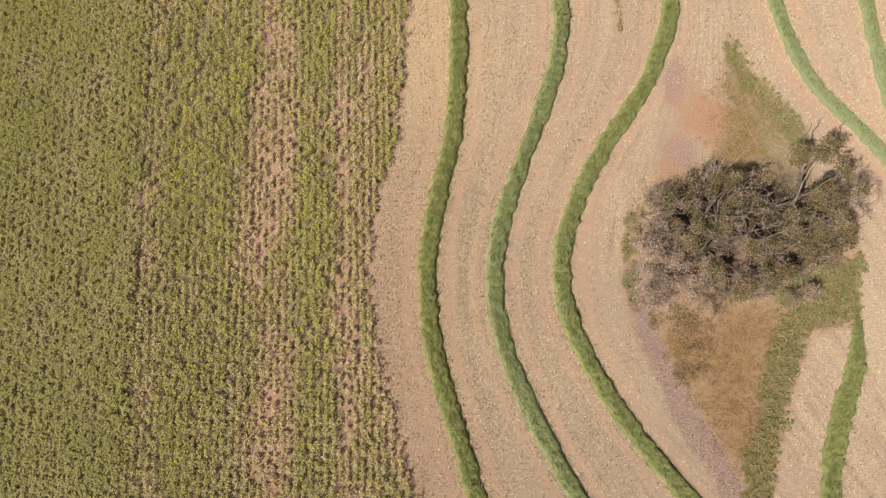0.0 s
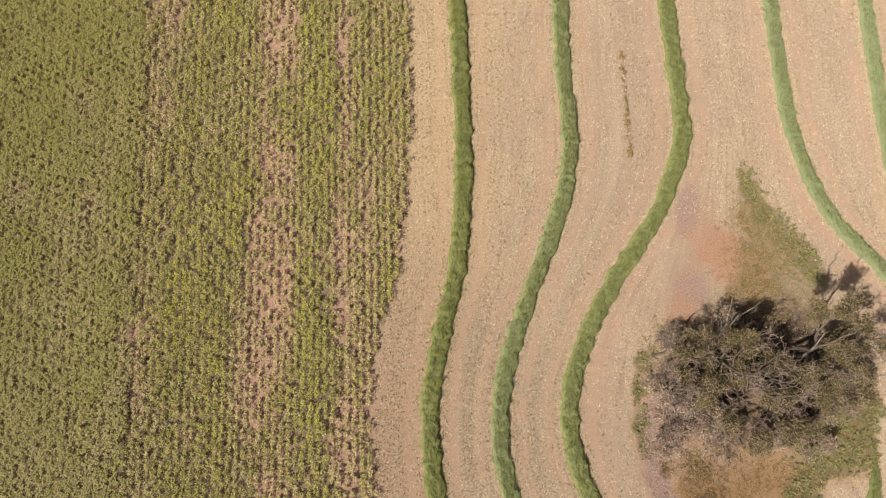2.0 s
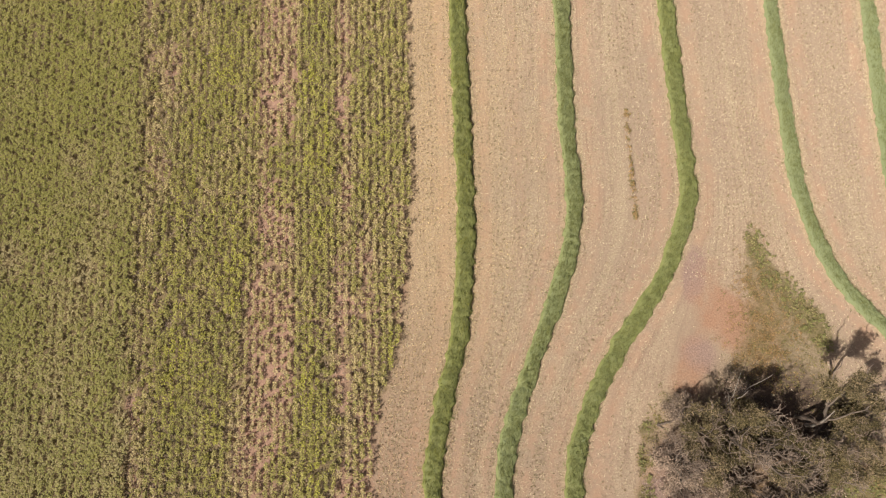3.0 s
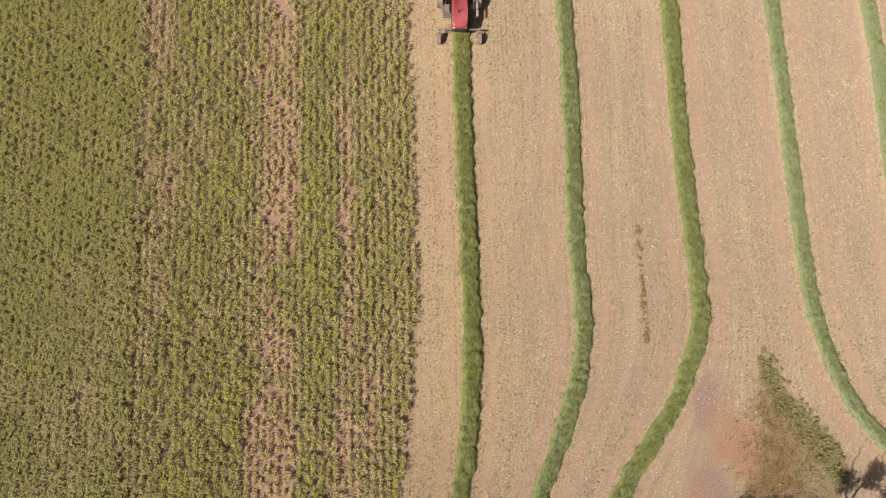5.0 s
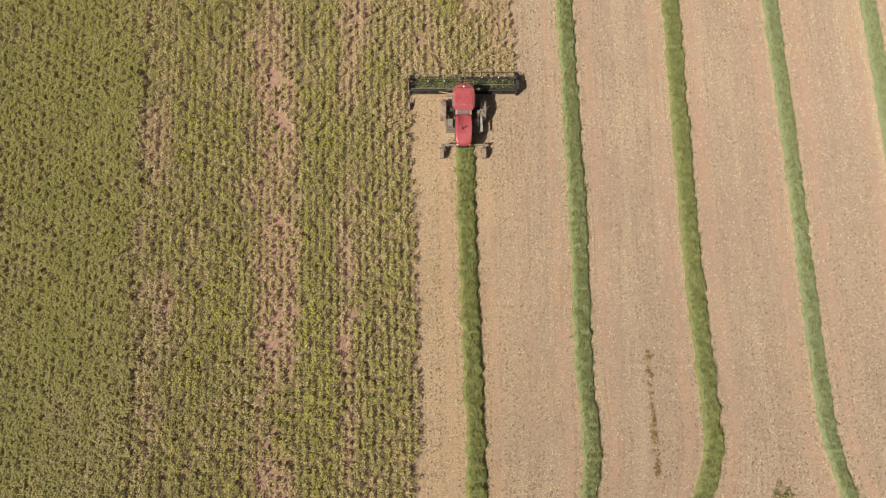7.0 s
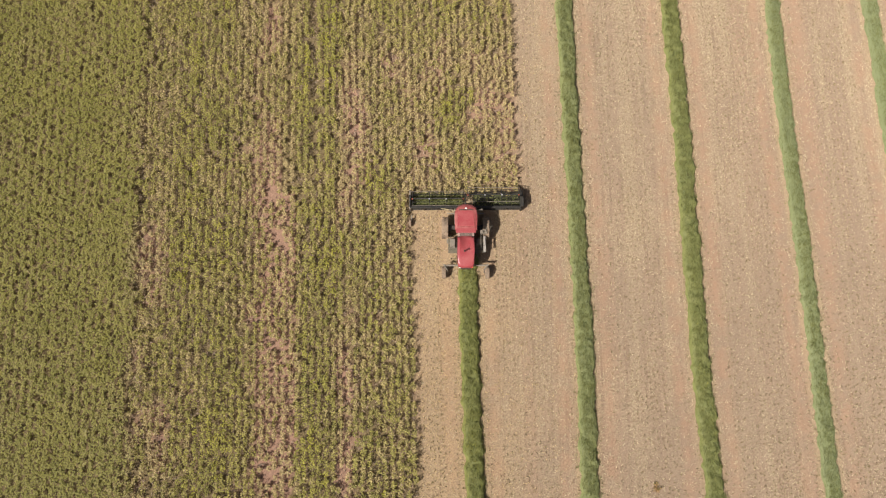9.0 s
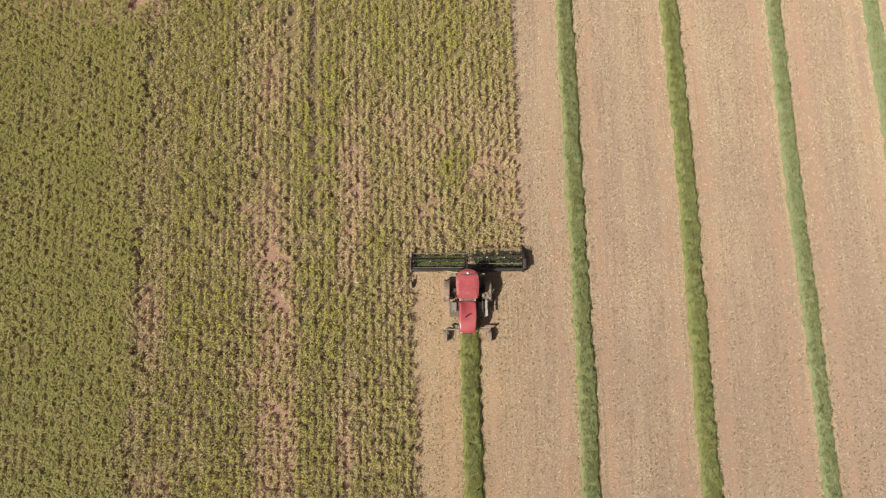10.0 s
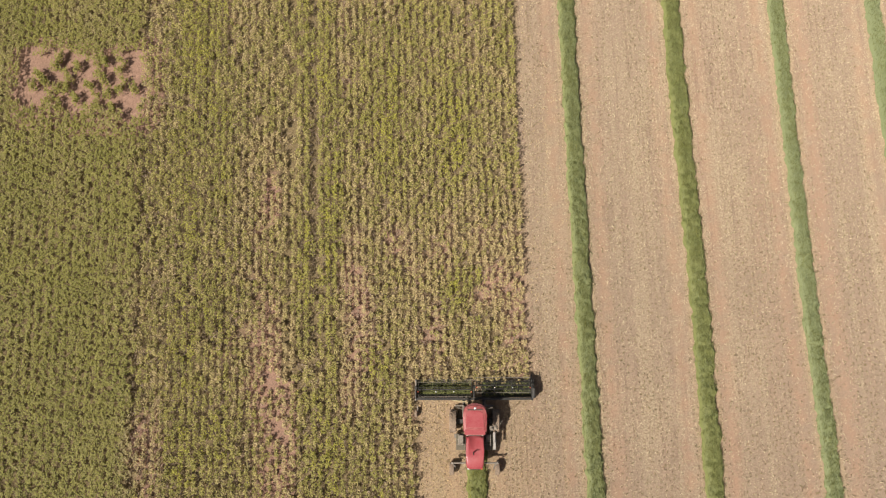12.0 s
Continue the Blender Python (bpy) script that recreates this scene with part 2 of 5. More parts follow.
def isle_zones(x, y):
    """Red soil, green weeds, dry orange grass and grey trash round the trees, 0 to 1 each."""
    n = fbm(x, y, 2.2, 31) - 0.5
    into = np.where(inside(ISLE, x, y), 1, -1) * rim(np.vstack([ISLE, ISLE[:1]]), x, y)
    fade = 1 + 2.4 * np.clip((y - 17) / 3, 0, 1)
    soft = np.clip((into + n * 1.6 * fade) / (0.8 * fade) + 0.5, 0, 1)
    red = 1.15 * np.maximum.reduce([1.15 * blob(x, y, 23.0, 25.3, 2.2, 2.6), 0.5 * blob(x, y, 21.6, 27.6, 2.0, 3.4, -14), 0.7 * blob(x, y, 20.0, 21.2, 1.8, 3.4, -14)]) * (0.1 + 1.5 * fbm(x, y, 1.6, 35))
    wedge = np.clip((0.42 * (34.0 - y) - np.abs(x - 25.4 - 0.16 * (34.0 - y)) + 3.2 * n) / 2.6 + 0.35, 0, 1) * np.clip((y - 17) / 3, 0, 1) * (y < 34.5)
    weeds = np.maximum.reduce([green_band(x, y), 0.8 * wedge * blob(x, y, 26.0, 30.5, 2.0, 3.0), 0.6 * wedge,
        0.6 * np.clip(1.3 - rim(np.array([(18.2, 19.2), (16.4, 16), (15.7, 14.8), (15.3, 12.4)]), x, y), 0, 1) * (0.4 + fbm(x, y, 1.2, 37))]) * soft
    dry = np.maximum.reduce([blob(x, y, 23.9, 3.2, 3.7, 7.4, 6), 1.1 * blob(x, y, 20.4, 6.2, 2.2, 3.2), blob(x, y, 25.0, 7.5, 3.4, 2.6), 0.95 * wedge * blob(x, y, 25.4, 25.2, 3.2, 4.6)]) * soft
    swept = rim(np.array([(16.5, 12.2), (16.6, 9.7), (17.1, 7.6), (17.9, 5.5), (18.8, 3.2), (19.7, 1.5), (20.7, -0.3), (22.2, -3), (24.4, -8)]), x, y)
    trash = np.maximum(np.clip((np.interp(y, [-4, 6, 10], [1.15, 1.05, 0.75]) - swept + 0.9 * n) / 0.35, 0, 1) * (0.75 + 0.7 * fbm(x, y, 0.9, 39)), np.maximum(0.35 * blob(x, y, 18.6, 12.5, 2.6, 4.5), np.maximum(0.7 * blob(x, y, 20.7, 28.9, 1.0, 2.4, -10), 0.55 * blob(x, y, 20.7, 22.4, 1.6, 1.8))))
    trash = np.clip(2.0 * trash, 0, 1)
    dry = dry * (1 - 0.6 * trash) * (0.5 + 0.9 * fbm(x, y, 1.7, 43))
    return red, weeds * (1 - 0.8 * blob(x, y, 25, 16, 6, 5)), dry, trash, soft


def shaded_litter(x, y):
    """Leaf litter under the trees, spread and darkened to paint in their shade."""
    return np.maximum.reduce([blob(x, y, 22.0, 15.0, 4.6, 5.2), blob(x, y, 27.0, 18.0, 5.6, 4.2), 0.35 * blob(x, y, 23.2, 21.2, 3.0, 2.0)])


# ---- materials ----
def ground_material():
    m, nt, b = material("field_ground", 0.95)
    b.inputs["Diffuse Roughness"].default_value = 1.0
    b.inputs["Specular IOR Level"].default_value = 0.2
    co = nt.nodes.new("ShaderNodeTexCoord").outputs["Object"]
    lane = nt.nodes.new("ShaderNodeAttribute"); lane.attribute_name = "lane"
    sep = nt.nodes.new("ShaderNodeSeparateXYZ"); link(nt, lane.outputs["Vector"], sep.inputs[0])
    st = nt.nodes.new("ShaderNodeVectorMath"); st.operation = "MULTIPLY"
    st.inputs[1].default_value = (1.0, 0.07, 0.0)
    link(nt, lane.outputs["Vector"], st.inputs[0])
    streak = noise_at(nt, st.outputs[0], 1.6, 5, 0.7)
    patches = noise_at(nt, co, 0.16, 5)
    clods = noise_at(nt, co, 3.2, 6, 0.75)
    grain = noise_at(nt, co, 7.5, 3, 0.75)
    soil = mix(nt, ramp(nt, clods, 0.3, 0.7), SOIL_DARK, SOIL)
    straw = mix(nt, ramp(nt, grain, 0.3, 0.7), STRAW_DARK, STRAW)
    k = mth(nt, "ADD", mth(nt, "MULTIPLY", streak, 0.8), mth(nt, "ADD", mth(nt, "MULTIPLY", patches, 0.45), mth(nt, "MULTIPLY", grain, 0.65)))
    c = mix(nt, ramp(nt, k, 0.75, 1.15), mix(nt, mth(nt, "MULTIPLY", ramp(nt, grain, 0.42, 0.68), 0.5), soil, STRAW), straw)
    fine = nt.nodes.new("ShaderNodeVectorMath"); fine.operation = "MULTIPLY"
    fine.inputs[1].default_value = (1.0, 0.035, 0.0)
    link(nt, lane.outputs["Vector"], fine.inputs[0])
    c = mix(nt, mth(nt, "MULTIPLY", ramp(nt, noise_at(nt, fine.outputs[0], 4.5, 3, 0.6), 0.46, 0.70), 0.62), c, SOIL_DARK)
    c = mix(nt, mth(nt, "MULTIPLY", ramp(nt, noise_at(nt, co, 0.33, 5, 0.65), 0.5, 0.72), 0.5), c, GREYED)
    c = mix(nt, mth(nt, "MULTIPLY", ramp(nt, noise_at(nt, co, 0.075, 3, 0.5), 0.40, 0.62), 0.55), c, GREYED)
    c = mix(nt, mth(nt, "MULTIPLY", ramp(nt, noise_at(nt, co, 8.0, 3, 0.6), 0.57, 0.68), 0.6), c, (0.17, 0.108, 0.075))
    tired = nt.nodes.new("ShaderNodeAttribute"); tired.attribute_name = "tired"
    c = mix(nt, mth(nt, "MULTIPLY", tired.outputs["Fac"], ramp(nt, mth(nt, "ADD", streak, patches), 0.6, 1.3)), c, GREYED)
    # broad bands along the passes, where straw lies thicker or the soil is scuffed
    wide = nt.nodes.new("ShaderNodeVectorMath"); wide.operation = "MULTIPLY"
    wide.inputs[1].default_value = (0.55, 0.02, 0.0)
    link(nt, lane.outputs["Vector"], wide.inputs[0])
    belt = noise_at(nt, wide.outputs[0], 1.0, 3, 0.6)
    c = mix(nt, mth(nt, "MULTIPLY", ramp(nt, belt, 0.53, 0.66), 0.58), c, straw)
    c = mix(nt, mth(nt, "MULTIPLY", mth(nt, "SUBTRACT", 1.0, ramp(nt, belt, 0.34, 0.47)), 0.64), c, mix(nt, ramp(nt, clods, 0.3, 0.7), GREYED, SCUFFED))
    # wheel tracks of the windrower beside each windrow
    off = mth(nt, "ABSOLUTE", mth(nt, "SUBTRACT", mth(nt, "ABSOLUTE", sep.outputs[2]), 1.75))
    track = mth(nt, "MULTIPLY", mth(nt, "SUBTRACT", 1.0, ramp(nt, off, 0.05, 0.95)), ramp(nt, noise_at(nt, co, 0.6, 5), 0.32, 0.62))
    c = mix(nt, mth(nt, "MULTIPLY", track, 0.4), c, TRACK)
    # golden straw on the newest passes
    fresh = mth(nt, "SUBTRACT", 1.0, ramp(nt, mth(nt, "ADD", sep.outputs[0], mth(nt, "MULTIPLY", mth(nt, "SUBTRACT", patches, 0.5), 16.0)), 6.0, 18.0))
    fresh = mth(nt, "MULTIPLY", fresh, mth(nt, "ADD", 0.25, mth(nt, "MULTIPLY", ramp(nt, sep.outputs[1], 10.0, 36.0), 0.75)))
    c = mix(nt, mth(nt, "MULTIPLY", fresh, mth(nt, "ADD", 0.1, mth(nt, "MULTIPLY", ramp(nt, grain, 0.35, 0.62), 0.5))), c, GOLDEN)
    worn_soil = mth(nt, "MULTIPLY", mth(nt, "SUBTRACT", 1.0, ramp(nt, sep.outputs[0], 6.0, 13.0)), mth(nt, "SUBTRACT", 1.0, ramp(nt, sep.outputs[1], 8.0, 30.0)))
    c = mix(nt, mth(nt, "MULTIPLY", worn_soil, mth(nt, "MULTIPLY", ramp(nt, streak, 0.3, 0.6), 0.8)), c, mix(nt, ramp(nt, clods, 0.3, 0.7), GREYED, TRACK))
    # pale chaff close to the windrow
    chaff = mth(nt, "SUBTRACT", 1.0, ramp(nt, sep.outputs[2], 0.75, 1.25))
    c = mix(nt, mth(nt, "MULTIPLY", mth(nt, "MULTIPLY", chaff, 0.4), ramp(nt, grain, 0.3, 0.6)), c, CHAFF)
    z = nt.nodes.new("ShaderNodeAttribute"); z.attribute_name = "zones"
    zs = nt.nodes.new("ShaderNodeSeparateColor"); link(nt, z.outputs["Color"], zs.inputs[0])
    rough = mth(nt, "MULTIPLY", mth(nt, "SUBTRACT", noise_at(nt, co, 1.1, 6, 0.7), 0.5), 1.6)
    f = nt.nodes.new("ShaderNodeAttribute"); f.attribute_name = "field"
    fs = nt.nodes.new("ShaderNodeSeparateColor"); link(nt, f.outputs["Color"], fs.inputs[0])
    dust = mix(nt, ramp(nt, clods, 0.3, 0.7), DUST_DARK, DUST)
    c = mix(nt, mth(nt, "MULTIPLY", f.outputs["Alpha"], mth(nt, "ADD", 0.45, mth(nt, "MULTIPLY", patches, 0.8))), c, dust)
    # the last colour, under the trees, holds painted tree shade as well as leaf litter
    for out, col, col2 in ((z.outputs["Alpha"], TRASH, TRASH_DARK), (zs.outputs[2], DRYGRASS, DRYGRASS_DARK), (zs.outputs[0], REDSOIL, REDSOIL_DARK), (zs.outputs[1], WEEDY, WEEDY_DARK), (fs.outputs[2], SHADED_LITTER, SHADED_LITTER_DARK)):
        k = ramp(nt, mth(nt, "ADD", out, mth(nt, "MULTIPLY", rough, out)), 0.2, 0.95)
        c = mix(nt, k, c, mix(nt, ramp(nt, grain, 0.3, 0.7), col2, col))
    bare = mix(nt, ramp(nt, clods, 0.25, 0.75), CROPSOIL_DARK, CROPSOIL)
    # dead leaf under the crop, with the shade between plants put into its colour
    shaded_mulch = nt.nodes.new("ShaderNodeAttribute"); shaded_mulch.attribute_name = "shaded_mulch"
    bare = mix(nt, ramp(nt, mth(nt, "ADD", shaded_mulch.outputs["Fac"], mth(nt, "MULTIPLY", mth(nt, "SUBTRACT", clods, 0.5), 0.9)), 0.25, 0.75), bare, mix(nt, ramp(nt, grain, 0.3, 0.7), SHADED_MULCH_DARK, SHADED_MULCH))
    c = mix(nt, fs.outputs[0], c, bare)
    c = mix(nt, fs.outputs[1], c, mix(nt, ramp(nt, clods, 0.35, 0.65), (0.13, 0.125, 0.035), (0.31, 0.275, 0.09)))
    link(nt, c, b.inputs["Base Color"])
    bump(nt, b, mth(nt, "ADD", clods, mth(nt, "MULTIPLY", grain, 0.6)), 0.9, 0.07)
    return m


STRAW, STRAW_DARK = (0.548, 0.444, 0.306), (0.27, 0.19, 0.125)
SOIL, SOIL_DARK = (0.44, 0.308, 0.222), (0.25, 0.172, 0.122)
TRACK, CHAFF = (0.45, 0.265, 0.17), (0.54, 0.405, 0.23)
GOLDEN = (0.555, 0.40, 0.222)
GREYED, SCUFFED = (0.325, 0.238, 0.174), (0.415, 0.275, 0.193)
CROPSOIL, CROPSOIL_DARK = (0.49, 0.31, 0.226), (0.33, 0.205, 0.145)
SHADED_MULCH, SHADED_MULCH_DARK = (0.335, 0.25, 0.136), (0.18, 0.134, 0.068)
REDSOIL, REDSOIL_DARK = (0.425, 0.25, 0.16), (0.27, 0.155, 0.102)
WEEDY, WEEDY_DARK = (0.24, 0.185, 0.095), (0.13, 0.105, 0.052)
DRYGRASS, DRYGRASS_DARK = (0.335, 0.208, 0.112), (0.20, 0.122, 0.066)
TRASH, TRASH_DARK = (0.39, 0.266, 0.215), (0.215, 0.142, 0.114)
SHADED_LITTER, SHADED_LITTER_DARK = (0.17, 0.115, 0.08), (0.06, 0.043, 0.033)
DUST, DUST_DARK = (0.40, 0.265, 0.165), (0.27, 0.175, 0.11)
GROUND = ground_material()
CROP = foliage("crop_leaf", (0.32, 0.293, 0.086), (0.398, 0.356, 0.102), (0.49, 0.386, 0.198), 0.5, 0.16, 0.42, (0.41, 0.38, 0.072), 0.5)
DENSE = foliage("dense_crop_leaf", (0.33, 0.308, 0.082), (0.368, 0.338, 0.094), (0.45, 0.365, 0.18), 0.3, 0.2, 0.16, (0.37, 0.345, 0.062), 0.3)
SWATH = foliage("cut_stalk", (0.185, 0.195, 0.062), (0.222, 0.226, 0.076), (0.245, 0.27, 0.142), 1.6, 0.2, 0.6, (0.29, 0.275, 0.05), 0.45)
STUBBLE = foliage("stubble_straw", (0.405, 0.322, 0.20), (0.508, 0.405, 0.262), (0.548, 0.452, 0.308), 0.4, 0.1, lush=(0.57, 0.43, 0.235))
TUFT = foliage("weathered_tuft", (0.27, 0.19, 0.115), (0.35, 0.25, 0.15), (0.25, 0.20, 0.10), 0.5, 0.05)
WEED = foliage("weed_leaf", (0.19, 0.175, 0.065), (0.29, 0.25, 0.095), (0.375, 0.238, 0.11), 0.9)
REMNANT = foliage("leftover_leaf", (0.19, 0.185, 0.065), (0.26, 0.24, 0.088), (0.34, 0.27, 0.125), 0.8, 0.15, 0.5)
SCRUB = foliage("scrub_leaf", (0.15, 0.105, 0.05), (0.24, 0.165, 0.08), (0.33, 0.21, 0.115), 0.8, 0.1)
GUM = foliage("gum_leaf", (0.062, 0.05, 0.02), (0.15, 0.117, 0.05), (0.26, 0.19, 0.11), 0.7, 0.05, 0.8)
DRYLEAF = foliage("dry_leaf", (0.22, 0.165, 0.11), (0.34, 0.25, 0.18), (0.42, 0.31, 0.23), 0.6, 0.1)
SWEPT = foliage("swept_straw", (0.29, 0.20, 0.162), (0.40, 0.288, 0.236), (0.48, 0.36, 0.30), 0.9, 0.05)
BARK = worn("grey_bark", (0.085, 0.062, 0.047), (0.185, 0.14, 0.108), 0.9, 0, 2.5, 30)
PALE = worn("bleached_limb", (0.30, 0.25, 0.205), (0.47, 0.41, 0.35), 0.85, 0, 2.0, 25)


# ---- crop plan ----
# yellow-green vigorous patches, and thin places where the soil shows: x, y, half width, half length
LUSH = [(-21.5, 21, 1.0, 6), (-20.4, -2, 1.2, 3), (-17.4, 29, 1.3, 5), (-18.8, 46, 1.3, 4), (-9.9, 12, 1.1, 3.5), (-10.7, 20, 0.9, 4), (-11.7, 45.6, 1.0, 3.2), (-3.9, 22.5, 0.7, 1.6), (-10.6, 59.5, 1.3, 2.6),
        (-13.0, 75, 0.6, 6), (-11.2, 79, 0.9, 7), (-7.0, 67.3, 1.0, 1.8), (-0.9, 73.2, 0.9, 2.0), (-1.2, 87, 1.5, 5), (-6.7, 87, 1.2, 5), (0.4, 74.4, 0.9, 0.8), (-22.3, 60, 1.2, 4), (-23.0, 95, 2.0, 5)]
THIN = [(-25.0, 17.3, 0.9, 1.5), (-30.6, 38.2, 0.9, 1.4), (-35.2, 29.5, 1.4, 1.6), (-33.5, 21, 1.5, 2.0), (-29.2, 28.6, 0.8, 1.5), (-23, 2.4, 0.9, 2.0), (-26.8, 71.5, 0.8, 2.5), (-26.2, 52, 0.9, 2.0), (-26.0, 61.5, 0.8, 2.0),
        (-8.8, 44.5, 0.5, 2.5), (-8.2, 26, 0.7, 2.6), (-8.0, 35, 0.6, 3.0), (-8.3, 10.7, 0.8, 2.0), (-6.6, 30, 0.8, 3), (-8.9, 50.3, 0.7, 2.0), (-8.7, 73.8, 1.4, 3.2), (-5.5, 77, 1.2, 3), (2.6, 74.2, 1.6, 1.8)]
GAPS = [(-13.3, 15, 0.8, 1.4), (-13.7, 21, 0.8, 1.2), (-14.6, 32.8, 0.7, 1.2), (-15.8, 27.4, 1.0, 1.6), (-13.1, 0.7, 0.7, 1.2), (-12.9, -2.0, 0.7, 1.0), (-15.0, 46.8, 0.6, 1.0), (-14.7, 43.2, 0.6, 0.9), (-14.5, 36.3, 1.0, 0.9), (-13.7, 31.6, 0.6, 0.8),
        (-14.9, 62.5, 0.6, 1.5), (-15.4, 59, 0.9, 1.3), (-16.9, 55.9, 1.0, 1.3), (-15.0, 51.2, 0.7, 0.9), (-16.2, 81.2, 0.7, 1.4), (-15.9, 64.9, 0.7, 1.2), (-16.3, 80.4, 0.6, 0.8)]


def spots(x, y, places):
    return np.maximum.reduce([np.exp(-(((x - a) / u) ** 2 + ((y - b) / v) ** 2)) for a, b, u, v in places])


def crop_cover(x, y):
    """How full the rows stand (0 to 1) and how dry they are, from the strips that the seeder left."""
    r = x + ROW_LEAN * y
    p = np.array([(-60, 1.0), (-24.6, 1.0), (-24.2, 0.95), (-23.4, 0.88), (-21.6, 0.84), (-21.0, 0.92), (-17.4, 0.92), (-16.2, 0.84), (-15.2, 0.78), (-14.4, 0.68), (-13.4, 0.60), (-12.0, 0.68), (-11.4, 0.62), (-10.7, 0.92), (-8.2, 0.92), (-7.1, 0.70), (-6.2, 0.80), (-4.2, 0.84), (-2.6, 0.82), (20, 0.86)])
    d = np.array([(-60, 0.12), (-24.5, 0.12), (-24, 0.2), (-22.4, 0.34), (-20.8, 0.22), (-17, 0.20), (-15.6, 0.40), (-12, 0.42), (-10.6, 0.20), (-8.2, 0.20), (-7, 0.46), (-5.6, 0.35), (-1.5, 0.37), (20, 0.35)])
    c = np.interp(r, p[:, 0], p[:, 1])
    t = np.interp(r, d[:, 0], d[:, 1])
    n = fbm(r, y * 0.4, 3.0, 3) - 0.5
    n2 = fbm(r, y * 0.6, 1.2, 9) - 0.5
    north = np.clip((y - 66) / 16, 0, 1)
    c = c + (0.95 - c) * 0.75 * north * (r > -24)
    t = t + 0.10 * north * (r < -12) + (0.16 * np.clip((y - 60) / 6, 0, 1) - 0.30 * np.clip((y - 78) / 10, 0, 1)) * (r >= -8)
    c = c + np.where(r < -24.4, 0.2, 0.55) * n + 0.45 * n2
    t = t - 0.75 * n + 0.45 * (fbm(x, y * 0.5, 2.2, 15) - 0.5)
    lush, thin, gap = spots(x, y, LUSH), spots(x, y, THIN), spots(x, y, GAPS)
    drill = np.interp(r, [-21.6, -20.6, -17.2, -16, -10.9, -10.3, -8.4, -7.8], [0, 0.42, 0.5, 0, 0, 0.5, 0.5, 0])
    lush = np.maximum(lush, drill * np.clip(3.0 * fbm(r, y * 0.35, 1.8, 19) - 0.9, 0, 1)) * (0.45 + 0.9 * fbm(x, y, 0.9, 17))
    c = c + 0.25 * lush - 0.3 * thin - 0.32 * gap
    t = np.clip(t + 0.45 * thin, 0.02, 1) * (1 - np.clip(1.6 * lush, 0, 1)) - 0.45 * lush - 0.25 * np.clip(n - 0.05, 0, 1) * (r > -24)
    return c, np.clip(t, -0.8, 1)


# ---- ground ----
def build_ground():
    far = [60, 80, 120, 200, 400, 800, 1500, 3000]
    xs = np.array([-v for v in far[::-1]] + list(np.arange(-50, 48.1, 0.5)) + far, float)
    ys = np.array([-v for v in far[::-1]][:-1] + [-50, -30] + list(np.arange(-16, 116.1, 0.5)) + [v + 80 for v in far], float)
    X, Y = np.meshgrid(xs, ys)
    x, y = X.ravel(), Y.ravel()
    w = len(xs)
    i = np.arange(len(ys) - 1)[:, None] * w + np.arange(w - 1)[None, :]
    i = i.ravel()
    faces = np.stack([i, i + 1, i + 1 + w, i + w], 1)
    me = bulk("ground", np.stack([x, y, np.zeros_like(x)], 1), faces, GROUND)
    s, off = lane_of(x, y)
    a = me.attributes.new("lane", "FLOAT_VECTOR", "POINT")
    a.data.foreach_set("vector", np.stack([s, y, np.abs(off)], 1).astype(np.float32).ravel())
    red, weeds, dry, trash, soft = isle_zones(x, y)
    a = me.attributes.new("zones", "FLOAT_COLOR", "POINT")
    a.data.foreach_set("color", np.stack([red, weeds, dry, trash], 1).astype(np.float32).ravel())
    crop = standing(x, y).astype(float)
    sown = ((x > -44) & (y > -9) & (y < 105)).astype(float)
    a = me.attributes.new("field", "FLOAT_COLOR", "POINT")
    a.data.foreach_set("color", np.stack([crop, crop * (1 - sown), shaded_litter(x, y), soft * np.clip(1 - (y - 13) / 5, 0.15, 1)], 1).astype(np.float32).ravel())
    # dead leaf between the stems, darkened for canopy shade, thick where the crop stands full
    c, t = crop_cover(x, y)
    r = x + ROW_LEAN * y
    full = np.where((r < -24.4) | ((np.abs(r + 11.6) < 0.6) & (y > 66)), 1.0, np.clip(1.8 * (c - 0.45), 0, 0.85)) * np.where(inside(BARE, x, y) | (rim(np.vstack([BARE, BARE[:1]]), x, y) < 1.6), 0.15, 1)
    a = me.attributes.new("tired", "FLOAT", "POINT")
    a.data.foreach_set("value", np.maximum(1.0 * blob(x, y, 32, 56, 8.5, 26, 2), np.maximum(0.35 * blob(x, y, 22.5, 46, 2.2, 12), 0.9 * blob(x, y, 20.6, 23.2, 2.6, 4.0, -15))).astype(np.float32))
    a = me.attributes.new("shaded_mulch", "FLOAT", "POINT")
    a.data.foreach_set("value", full.astype(np.float32))
    return tagged(new("ground", me), "pinkish-tan stubble field of dry straw and soil", "ground", kind="structure")


build_ground()


